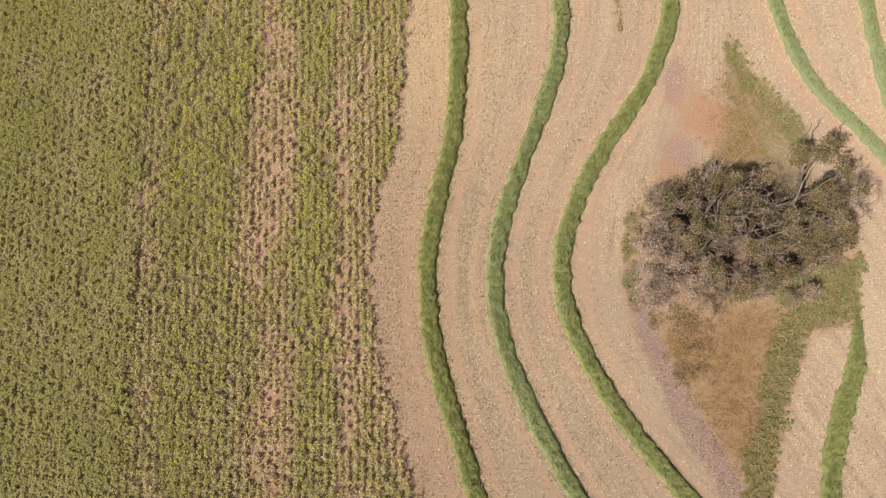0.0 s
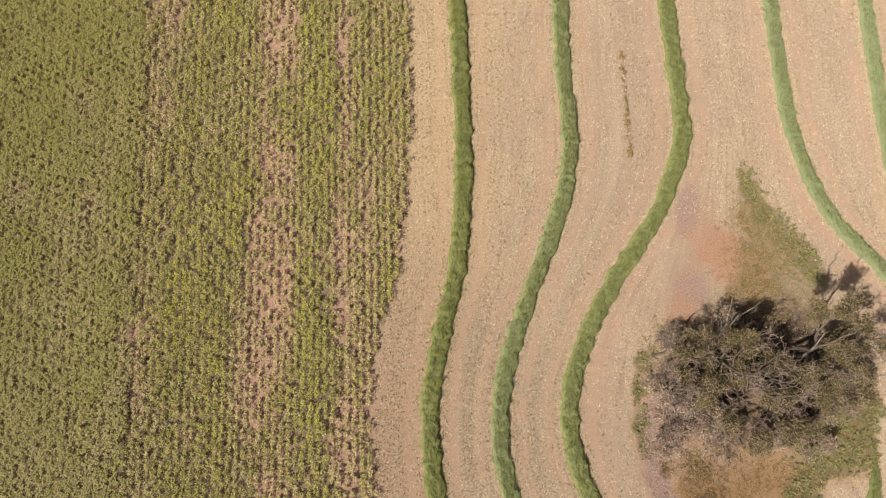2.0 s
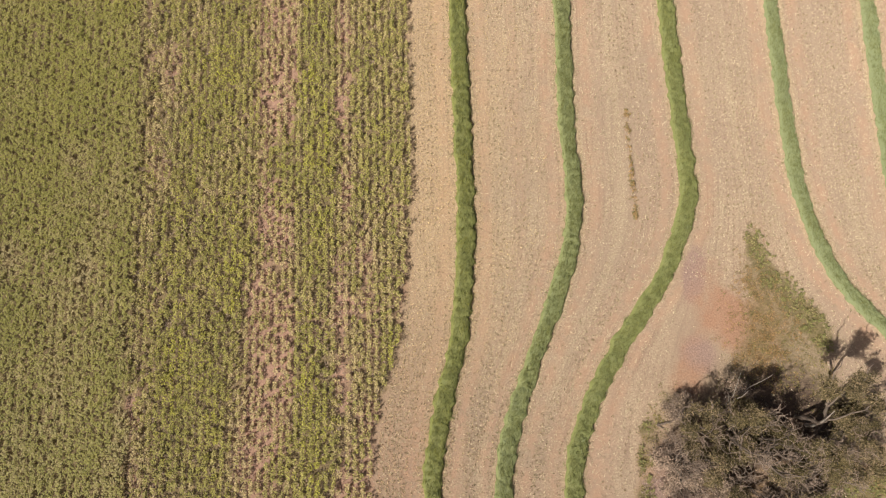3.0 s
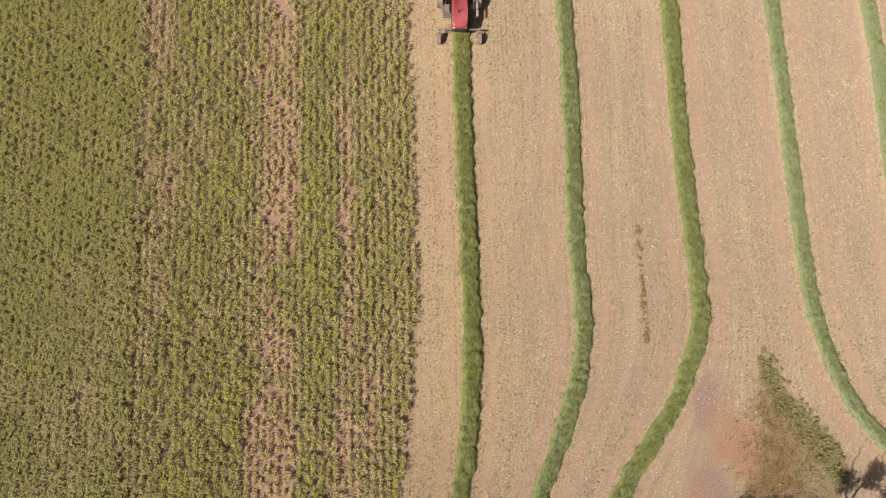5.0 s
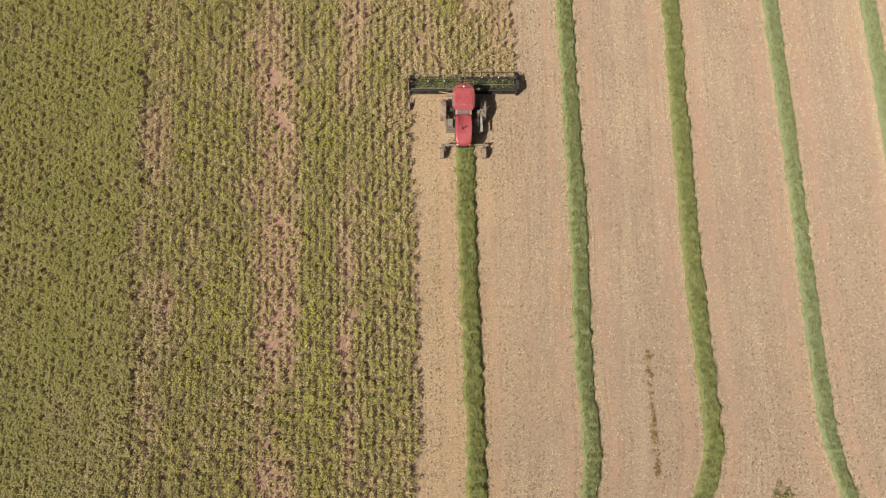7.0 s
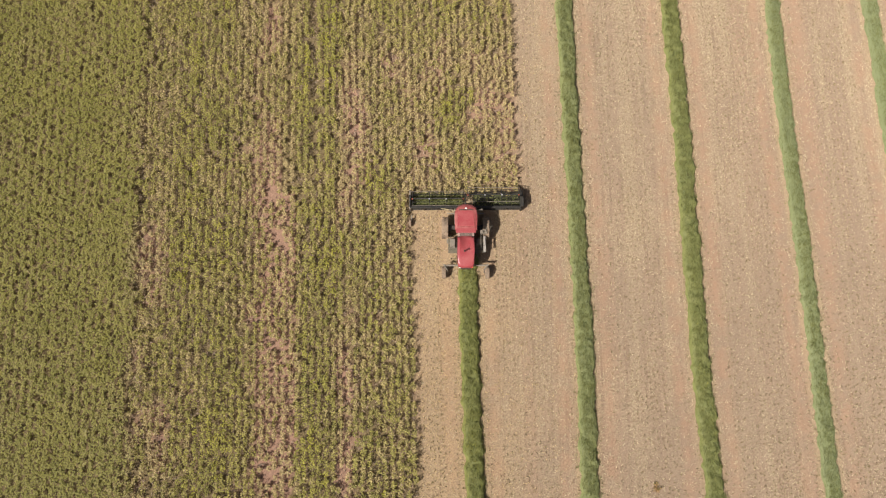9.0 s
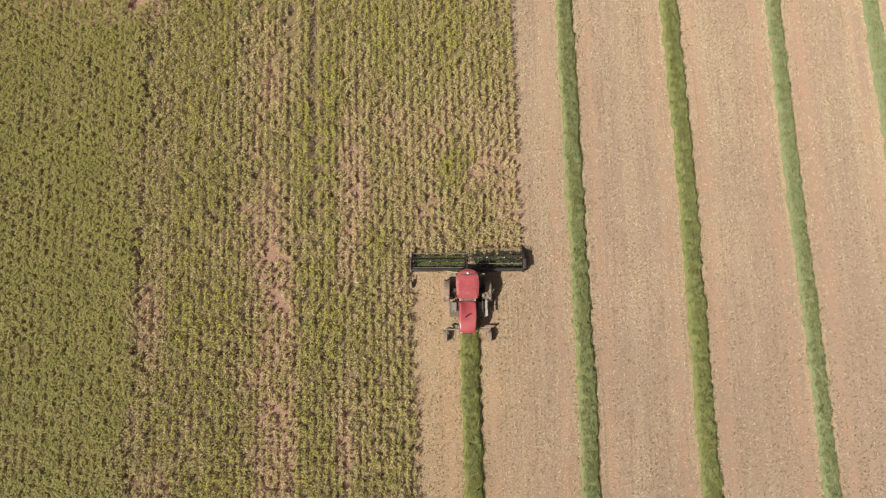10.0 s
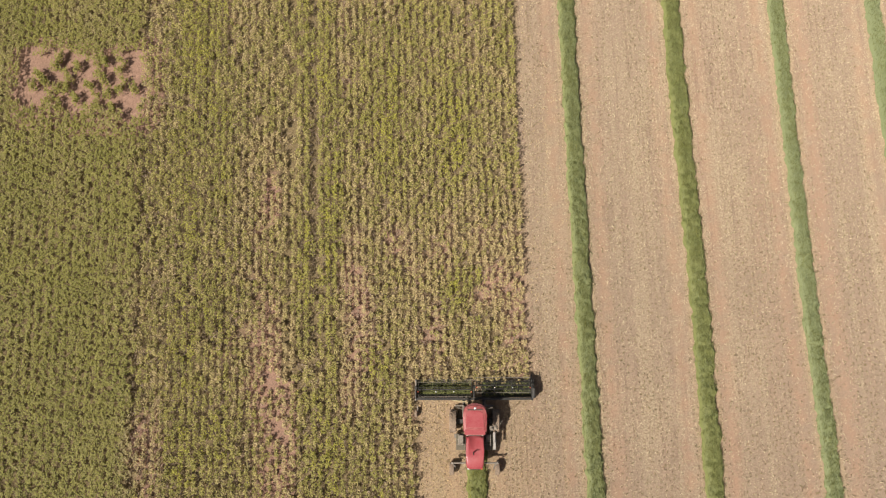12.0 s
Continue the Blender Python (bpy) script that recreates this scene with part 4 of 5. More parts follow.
# ---- trees ----
def tubes(segs, sides=5):
    """Tapered branch pieces: arrays of start, end, start radius, end radius."""
    a, b, ra, rb = segs
    n = len(a)
    d = b - a
    d = d / np.maximum(np.linalg.norm(d, axis=1, keepdims=True), 1e-6)
    ref = np.where(np.abs(d[:, 2:3]) > 0.9, np.array([[1.0, 0, 0]]), np.array([[0, 0, 1.0]]))
    u = np.cross(d, ref)
    u /= np.linalg.norm(u, axis=1, keepdims=True)
    w = np.cross(d, u)
    ang = np.arange(sides) * 2 * np.pi / sides
    ring = np.cos(ang)[None, :, None] * u[:, None] + np.sin(ang)[None, :, None] * w[:, None]
    v = np.concatenate([a[:, None] + ring * ra[:, None, None], b[:, None] + ring * rb[:, None, None]], 1).reshape(-1, 3)
    k = np.arange(sides)
    q = np.stack([k, (k + 1) % sides, (k + 1) % sides + sides, k + sides], 1)
    f = (np.arange(n)[:, None, None] * 2 * sides + q[None]).reshape(-1, 4)
    return v, f


def grow(g, start, way, length, radius, level, out, tips, spread, kinks=4, bushy=False):
    """One crooked limb with side limbs; level counts down to the twigs."""
    p, d = np.array(start, float), np.array(way, float)
    d /= np.linalg.norm(d)
    for k in range(kinks):
        q = p + d * length / kinks
        r0, r1 = radius * (1 - 0.6 * k / kinks), radius * (1 - 0.6 * (k + 1) / kinks)
        out[level].append((p, q, r0, r1))
        if level > 0 and k >= (1 if level > 1 else 0):
            for _ in range(1 if level > 1 or not bushy else 2):
                side = g.normal(0, 1, 3)
                side[2] = abs(side[2]) * 0.35
                nd = d * (1 - spread) + side / np.linalg.norm(side) * spread * 1.5
                grow(g, q, nd, length * g.uniform(0.36, 0.6), r1 * 0.6, level - 1, out, tips, spread, 3, bushy)
        if level == 0:
            tips.append(q)
        p = q
        d = d + g.normal(0, 0.3, 3)
        d /= np.linalg.norm(d)


def tuck(p, reach, lean=(0, 0)):
    """Draws points in towards the tree's axis so that the crown keeps its radius."""
    axis = p[:, 2:3] * np.array([lean])
    q = p[:, :2] - axis
    d = np.hypot(q[:, 0], q[:, 1])
    p[:, :2] = axis + q * (reach * np.tanh(d / reach) / np.maximum(d, 1e-6))[:, None]
    return p


def tree(seed, at, tall, reach, stems, leaves, label, name="tree", bare=0.0, tone=0.2, lean=(0, 0), category="tree", twig=None):
    g = np.random.default_rng(seed)
    thing = empty(name, at, label, category, "trees on the island in the field")
    out, tips = {3: [], 2: [], 1: [], 0: []}, []
    for s in range(stems):
        a = 2 * np.pi * (s + g.random() * 0.6) / stems
        flare = reach / tall
        way = (math.cos(a) * flare * 1.1 + lean[0], math.sin(a) * flare * 1.1 + lean[1], 1.0)
        grow(g, (0.15 * math.cos(a), 0.15 * math.sin(a), -0.1), way, tall * g.uniform(0.62, 0.78), 0.018 * tall, 3, out, tips, 0.55, 5, bare > 0.3)
    for lv, nm in ((3, "trunk"), (2, "limb"), (1, "branch"), (0, "twig")):
        if not out[lv]:
            continue
        arr = [np.array([s[k] for s in out[lv]]) for k in range(4)]
        top = 1.06 * tall
        for k in (0, 1):
            tuck(arr[k], reach, lean)
            z = arr[k][:, 2]
            arr[k][:, 2] = np.where(z > top * 0.8, top * 0.8 + (z - top * 0.8) * 0.45, z)
        arr[2], arr[3] = np.maximum(arr[2], 0.018), np.maximum(arr[3], 0.011)
        v, f = tubes(arr, {3: 9, 2: 7, 1: 5, 0: 4}[lv])
        lab = {"twig": "fine bare grey twigs", "trunk": "rough grey bark"}.get(nm, "")
        ob = mesh_part(nm, bulk(nm, v, f, BARK if lv else (twig or TWIG)), thing, lab)
        if lv < 3:
            tagged(ob, kind="stuff")
    tips = tuck(np.array(tips), reach, lean)
    tips[:, 2] = np.where(tips[:, 2] > 0.848 * tall, 0.848 * tall + (tips[:, 2] - 0.848 * tall) * 0.45, tips[:, 2])
    lump = patch_noise(tips[:, 0] + tips[:, 2] * 0.7, tips[:, 1] - tips[:, 2] * 0.5, 1.5, seed) * 0.7 + 0.3 * g.random(len(tips))
    sel = tips[lump > 0.62 + 0.18 * bare]
    # spindly crooked shoots standing out of the crown
    m = 150
    root = tips[g.integers(0, len(tips), m)]
    d = np.stack([root[:, 0], root[:, 1], np.full(m, 0.8 * reach)], 1) * 0.7 / reach + g.normal(0, 0.7, (m, 3))
    start, end = [], []
    for _ in range(3):
        d /= np.linalg.norm(d, axis=1, keepdims=True)
        start.append(root)
        root = root + d * g.uniform(0.14, 0.38, m)[:, None]
        end.append(root)
        d = d + g.normal(0, 0.55, (m, 3))
    v, f = tubes([np.concatenate(start), np.concatenate(end), np.repeat([0.024, 0.019, 0.014], m), np.repeat([0.019, 0.014, 0.009], m)], 4)
    tagged(mesh_part("shoot", bulk("shoot", v, f, twig or TWIG), thing), kind="stuff")
    if len(sel) and leaves:
        knots = sel[g.integers(0, len(sel), max(34, leaves // 250))]
        c = knots[g.integers(0, len(knots), leaves)]
        pos = c + g.normal(0, 1, c.shape) * np.array([0.25, 0.25, 0.15])
        pos[:, 2] = np.maximum(pos[:, 2], 0.1)
        way, side = frames(g.random(leaves) * 6.283, g.normal(-0.25, 0.45, leaves), g.normal(0, 0.6, leaves))
        v, f = blades(pos, way, side, g.uniform(0.12, 0.27, leaves), g.uniform(0.04, 0.075, leaves), 0.2)
        leafage = DRYLEAF if category == "bush" else GUM
        t = np.repeat(tone + 0.9 * (fbm(pos[:, 0] + at[0], pos[:, 1] + at[1], 1.4, seed) - 0.5) + g.normal(0, 0.08, leaves), 4)
        tagged(mesh_part("crown", bulk("crown", v, f, leafage, t), thing, "sparse brownish leaves" if category == "bush" else "sparse dull olive leaves"), kind="stuff")
    return thing


TWIG = worn("dry_twig", (0.13, 0.088, 0.064), (0.37, 0.275, 0.21), 0.9, 0, 0.9, 30)
GUMLABEL = "spreading gum tree with sparse dull olive leaves"
tree(201, (18.2, 13.8, 0), 5.6, 2.1, 4, 9000, "grey-branched gum tree with thin brownish crown", bare=0.3, tone=0.4)
tree(204, (19.0, 17.5, 0), 7.4, 1.4, 4, 4600, GUMLABEL, bare=0.15)
tree(214, (22.3, 16.6, 0), 9.4, 2.0, 5, 10500, "tall gum tree with dark olive crown", bare=0.1)
tree(218, (20.9, 14.4, 0), 6.4, 2.2, 4, 10000, GUMLABEL, bare=0.2)
tree(219, (24.2, 15.5, 0), 9.4, 2.0, 5, 10500, "tall gum tree with dark olive crown", bare=0.1)
tree(221, (26.2, 15.3, 0), 6.0, 1.6, 4, 6500, GUMLABEL, bare=0.15)
tree(222, (25.8, 12.4, 0), 5.4, 1.8, 4, 7000, GUMLABEL, tone=0.35, bare=0.2)
tree(202, (23.4, 11.9, 0), 4.8, 2.0, 4, 8000, GUMLABEL, tone=0.35, bare=0.25)
tree(203, (28.2, 13.8, 0), 6.4, 2.3, 4, 9500, GUMLABEL, bare=0.2)
tree(220, (29.7, 16.4, 0), 6.6, 1.5, 4, 7500, GUMLABEL, bare=0.1)
tree(205, (31.8, 17.0, 0), 7.0, 2.2, 4, 9000, "brownish gum tree with thin twiggy crown", bare=0.35, tone=0.35, lean=(0.08, 0.02))
tree(206, (30.8, 13.4, 0), 4.6, 1.6, 3, 3600, GUMLABEL, tone=0.35)
tree(207, (21.6, 10.6, 0), 4.0, 2.3, 5, 2600, "half-dead grey bush with bare twigs", "bush", 0.7, 0.6, category="bush")
tree(208, (18.9, 12.2, 0), 3.4, 1.9, 5, 2600, "half-dead grey bush with bare twigs", "bush", 0.6, 0.6, category="bush")
tree(209, (25.4, 10.8, 0), 3.2, 2.0, 4, 2600, "low scrubby bush with grey-brown leaves", "bush", 0.4, 0.5, category="bush")
tree(216, (28.4, 11.2, 0), 3.4, 1.9, 4, 3600, "low scrubby bush with grey-brown leaves", "bush", 0.3, 0.3, category="bush")
tree(212, (17.7, 10.4, 0), 2.4, 1.5, 5, 900, "half-dead grey bush with bare twigs", "bush", 0.8, 0.7, category="bush")
tree(213, (17.8, 15.2, 0), 2.6, 1.5, 5, 1200, "half-dead grey bush with bare twigs", "bush", 0.7, 0.7, category="bush")
tree(217, (22.8, 19.6, 0), 3.2, 1.3, 4, 900, "half-dead grey bush with bare twigs", "bush", 0.7, 0.6, category="bush")
tree(210, (18.6, 18.2, 0), 1.8, 1.0, 4, 1500, "low scrubby bush with grey-brown leaves", "bush", 0.4, 0.4, category="bush")


def clumped_tree(seed, at, limbs, clumps, label):
    """A tall open tree: crooked limbs through given places, leaves in separate tufts at the limb ends."""
    g = np.random.default_rng(seed)
    thing = empty("tree", at, label, "tree", "trees on the island in the field")
    for k, (pts, r0, r1) in enumerate(limbs):
        pts = np.array(pts, float)
        s = np.linspace(0, len(pts) - 1, 4 * len(pts))
        way = np.stack([np.interp(s, np.arange(len(pts)), pts[:, c]) for c in range(3)], 1) - np.array(at)
        way[1:] += g.normal(0, 0.07, (len(s) - 1, 3))
        rad = np.linspace(r0, r1, len(s))
        v, f = tubes([way[:-1], way[1:], rad[:-1], rad[1:]], 8)
        mesh_part("limb" if k else "trunk", bulk("limb", v, f, BARK), thing, "" if k else "rough grey bark")
    out, tips = {1: [], 0: []}, []
    for c, size, leaves in clumps:
        near = len(tips)
        for _ in range(7):
            d = g.normal(0, 1, 3)
            grow(g, np.array(c) - np.array(at), d * np.array([1, 1, 0.6]), size * g.uniform(0.8, 1.3), 0.035, 1, out, tips, 0.6, 3, True)
        ends = np.array(tips[near:])
        pos = ends[g.integers(0, len(ends), leaves)] + g.normal(0, 0.14, (leaves, 3))
        way, side = frames(g.random(leaves) * 6.283, g.normal(-0.2, 0.45, leaves), g.normal(0, 0.6, leaves))
        v, f = blades(pos, way, side, g.uniform(0.12, 0.27, leaves), g.uniform(0.04, 0.075, leaves), 0.2)
        tagged(mesh_part("leaf_tuft", bulk("leaf_tuft", v, f, GUM, np.repeat(g.normal(0.35, 0.15, leaves), 4)), thing, "sparse dull olive leaves"), kind="stuff")
    for lv, nm in ((1, "branch"), (0, "twig")):
        arr = [np.array([q[k] for q in out[lv]]) for k in range(4)]
        v, f = tubes([arr[0], arr[1], np.maximum(arr[2], 0.016), np.maximum(arr[3], 0.011)], 4)
        tagged(mesh_part(nm, bulk(nm, v, f, TWIG), thing), kind="stuff")
    return thing


FORK = (27.9, 18.6, 5.5)
clumped_tree(211, (28.1, 17.7, 0), [
    ([(28.1, 17.7, -0.1), (28.45, 17.3, 3.4), FORK], 0.17, 0.11),
    ([FORK, (27.6, 19.3, 6.4), (27.35, 19.9, 7.2), (27.5, 21.8, 8.8)], 0.10, 0.025),
    ([FORK, (28.5, 19.6, 7.2), (29.2, 20.3, 8.0), (29.5, 21.7, 9.0)], 0.09, 0.025),
    ([(28.5, 17.4, 3.8), (29.6, 18.2, 5.8), (30.6, 18.8, 7.1)], 0.08, 0.03),
], [((27.35, 19.8, 7.1), 0.65, 1500), ((29.1, 20.2, 7.9), 0.75, 2000), ((30.5, 18.8, 7.0), 0.6, 1300), ((28.7, 19.7, 7.4), 0.4, 600)],
    "tall open gum tree with leaves in separate tufts")


def bare_limb(at, ways, label, mat, name="dead_limb", kink=0.34):
    """A crooked leafless limb with forks, as one piece."""
    g = np.random.default_rng(int(at[0] * 10))
    segs = []
    for way, length, r in ways:
        p, d = np.zeros(3), np.array(way, float)
        d /= np.linalg.norm(d)
        for k in range(5):
            q = p + d * length / 5
            segs.append((p, q, r * (1 - 0.17 * k), r * (1 - 0.17 * (k + 1))))
            p = q
            d = d + g.normal(0, kink, 3)
            d /= np.linalg.norm(d)
    v, f = tubes([np.array([s[k] for s in segs]) for k in range(4)], 7)
    ob = new(name, bulk(name, v, f, mat))
    ob.location = at
    return tagged(ob, label, "branch")


bare_limb((17.1, 16.9, 0.12), [((1, 0.25, 0.05), 2.6, 0.10), ((0.5, 0.9, 0.1), 1.0, 0.05), ((1, -0.5, 0.05), 1.3, 0.06)], "dark fallen branch lying on red soil", BARK, "fallen_branch")
bare_limb((22.4, 18.5, 0), [((0.0, 0.12, 1), 7.2, 0.08), ((0.16, 0.2, 1), 6.6, 0.05), ((-0.14, 0.1, 1), 6.8, 0.05), ((0.06, 0.3, 1), 6.2, 0.045), ((-0.25, 0.25, 1), 6.0, 0.04)], "pale bare dead sapling at the edge of the gum trees", PALE, "dead_sapling", 0.13)
STEMS = "bleached leafless dead tree rising among gum trees"
bare_limb((28.9, 17.0, 0.05), [((-0.19, -0.02, 1), 7.0, 0.15)], STEMS, PALE, "dead_tree", 0.08)
bare_limb((31.0, 17.6, 0.05), [((-0.20, -0.06, 1), 6.2, 0.09), ((-0.28, 0.08, 1), 5.6, 0.05)], STEMS, PALE, "dead_tree", 0.10)
bare_limb((30.6, 14.6, 0.05), [((-0.20, -0.10, 1), 5.6, 0.11)], STEMS, PALE, "dead_tree", 0.10)


# ---- windrower ----
RED = worn("faded_red_paint", (0.34, 0.045, 0.057), (0.42, 0.112, 0.112), 0.30, 0.0, 1.2, 18)
DARKRED = worn("dusty_red_paint", (0.27, 0.03, 0.035), (0.40, 0.12, 0.11), 0.5, 0.0, 2.0, 18)
STEEL = worn("dusty_black_steel", (0.025, 0.025, 0.026), (0.12, 0.10, 0.08), 0.55, 0.3, 1.5, 20)
WALK = worn("dusty_walkway", (0.075, 0.07, 0.05), (0.23, 0.185, 0.13), 0.8, 0.1, 2.5, 16)
GREY = worn("dusty_grey_steel", (0.17, 0.155, 0.135), (0.33, 0.27, 0.21), 0.65, 0.25, 2.0, 20)
RUBBER = worn("dusty_tyre_rubber", (0.17, 0.125, 0.09), (0.40, 0.29, 0.205), 0.9, 0.0, 2.5, 14)
VISOR = worn("dark_red_paint", (0.13, 0.02, 0.024), (0.24, 0.07, 0.065), 0.45, 0.0, 2.0, 18)
PALESTEEL = worn("pale_dusty_steel", (0.33, 0.30, 0.27), (0.46, 0.41, 0.36), 0.6, 0.2, 2.0, 20)
BLACK = worn("black_header_steel", (0.012, 0.012, 0.013), (0.055, 0.048, 0.04), 0.5, 0.2, 1.5, 20)
CANVAS = worn("draper_canvas", (0.02, 0.021, 0.014), (0.06, 0.06, 0.03), 0.8, 0.0, 1.5, 12)
LAMP = worn("white_lens", (0.82, 0.82, 0.80), (0.9, 0.9, 0.88), 0.2, 0.0, 5, 40)
ORANGE = worn("red_reflector", (0.75, 0.10, 0.05), (0.8, 0.2, 0.1), 0.3, 0.0, 5, 40)
PLASTIC = worn("grey_vent", (0.34, 0.20, 0.175), (0.46, 0.32, 0.27), 0.7, 0.0, 3, 30)


def glass_material():
    m, nt, b = material("tinted_cab_glass", 0.06)
    b.inputs["Base Color"].default_value = (0.03, 0.04, 0.045, 1)
    b.inputs["Transmission Weight"].default_value = 0.6
    return m


GLASS = glass_material()


def taper_box(bm, low, high, z0, z1, bev=0.0):
    """A block whose top rectangle differs from its base: (x0, x1, y0, y1) each."""
    vs = [bm.verts.new((x, y, z)) for (x0, x1, y0, y1), z in ((low, z0), (high, z1)) for x, y in ((x0, y0), (x1, y0), (x1, y1), (x0, y1))]
    for q in ((3, 2, 1, 0), (4, 5, 6, 7), (0, 1, 5, 4), (1, 2, 6, 5), (2, 3, 7, 6), (3, 0, 4, 7)):
        bm.faces.new([vs[k] for k in q])
    if bev:
        bmesh.ops.bevel(bm, geom=list(bm.edges), offset=bev, segments=3, affect="EDGES", profile=0.5)
    return bm


def outline_slab(bm, pts, z0, z1, crown=0.0, bev=0.05):
    """A slab over an outline in plan, its top softly crowned."""
    lo = [bm.verts.new((x, y, z0)) for x, y in pts]
    hi = [bm.verts.new((x, y, z1)) for x, y in pts]
    n = len(pts)
    for k in range(n):
        bm.faces.new((lo[k], lo[(k + 1) % n], hi[(k + 1) % n], hi[k]))
    bm.faces.new(lo[::-1])
    top = bm.faces.new(hi)
    if bev:
        bmesh.ops.bevel(bm, geom=list(top.edges), offset=bev, segments=3, affect="EDGES", profile=0.6)
    if crown:
        cx = sum(p[0] for p in pts) / n
        cy = sum(p[1] for p in pts) / n
        cap = [f for f in bm.faces if f.normal.z > 0.95 and len(f.verts) > 8]
        if cap:
            r = bmesh.ops.inset_region(bm, faces=cap, thickness=0.18)
            for f in cap:
                for v in f.verts:
                    v.co.z += crown
    bmesh.ops.recalc_face_normals(bm, faces=list(bm.faces))
    return bm


def tyre_mesh(radius, width, lugs):
    bm = bmesh.new()
    prof = [(-0.5, 0.62), (-0.5, 0.86), (-0.40, 0.97), (-0.2, 1.0), (0.2, 1.0), (0.40, 0.97), (0.5, 0.86), (0.5, 0.62)]
    n = 32
    rings = []
    for k in range(n):
        a = 2 * math.pi * k / n
        rings.append([bm.verts.new((u * width, math.cos(a) * r * radius, math.sin(a) * r * radius)) for u, r in prof])
    for k in range(n):
        A, B = rings[k], rings[(k + 1) % n]
        for j in range(len(prof)):
            bm.faces.new((A[j], A[(j + 1) % len(prof)], B[(j + 1) % len(prof)], B[j]))
    for k in range(lugs):
        for s in (-1, 1):
            a = 2 * math.pi * (k + 0.25 * (s + 1)) / lugs
            m = Matrix.Rotation(a, 4, "X") @ Matrix.Translation((s * width * 0.23, 0, radius)) @ Matrix.Rotation(s * 0.7, 4, "Z")
            bmesh.ops.create_cube(bm, size=1, matrix=m @ Matrix.Diagonal((width * 0.52, radius * 0.07, radius * 0.07, 1)))
    bmesh.ops.recalc_face_normals(bm, faces=list(bm.faces))
    return bm


def rim_mesh(radius, width):
    bm = bmesh.new()
    rot = Matrix.Rotation(math.pi / 2, 4, "Y")
    bmesh.ops.create_cone(bm, cap_ends=True, segments=24, radius1=radius * 0.64, radius2=radius * 0.64, depth=width * 0.5, matrix=rot)
    for s in (-1, 1):
        bmesh.ops.create_cone(bm, cap_ends=True, segments=16, radius1=radius * 0.24, radius2=radius * 0.16, depth=width * 0.2, matrix=Matrix.Translation((s * width * 0.32, 0, 0)) @ rot)
    return bm


def wheel(parent, name, x, y, radius, width, lugs, label):
    hub = part(name, rim_mesh(radius, width), DARKRED, parent, label)
    hub.location = (x, y, radius - 0.02)
    part("tyre", tyre_mesh(radius, width, lugs), RUBBER, hub, "dusty black tyre")
    return hub


def reel(parent, x0, x1, y, z, turn):
    """A pick-up reel: tube, end spiders, tine bars and fingers."""
    bm = bmesh.new()
    rod(bm, (x0, y, z), (x1, y, z), 0.06, None, 12)
    r = part("reel", bm, BLACK, parent, "black pick-up reel with steel tine bars")
    for k in range(6):
        a = turn + k * math.pi / 3
        dy, dz = 0.58 * math.cos(a), 0.58 * math.sin(a)
        bm = bmesh.new()
        rod(bm, (x0, y + dy, z + dz), (x1, y + dy, z + dz), 0.022, None, 8)
        n = int((x1 - x0) / 0.15)
        for i in range(n + 1):
            x = x0 + (x1 - x0) * i / n
            rod(bm, (x, y + dy, z + dz), (x, y + dy + 0.05, z + dz - 0.24), 0.011, 0.007, 4)
        part("tine_bar", bm, GREY if k % 3 == 0 else BLACK, r)
    m = max(2, int((x1 - x0) / 1.4)) + 1
    for i in range(m):
        x = x0 + 0.06 + (x1 - x0 - 0.12) * i / (m - 1)
        bm = bmesh.new()
        for k in range(6):
            a = turn + k * math.pi / 3
            rod(bm, (x, y, z), (x, y + 0.58 * math.cos(a), z + 0.58 * math.sin(a)), 0.022, None, 6)
        part("spider", bm, BLACK, r)
        bm = bmesh.new()
        box(bm, x - 0.04, x + 0.04, y - 0.20, y - 0.13, z + 0.45, z + 0.52, 0.015)
        part("reflector", bm, ORANGE if i in (0, m - 1) else LAMP, r)
    return r


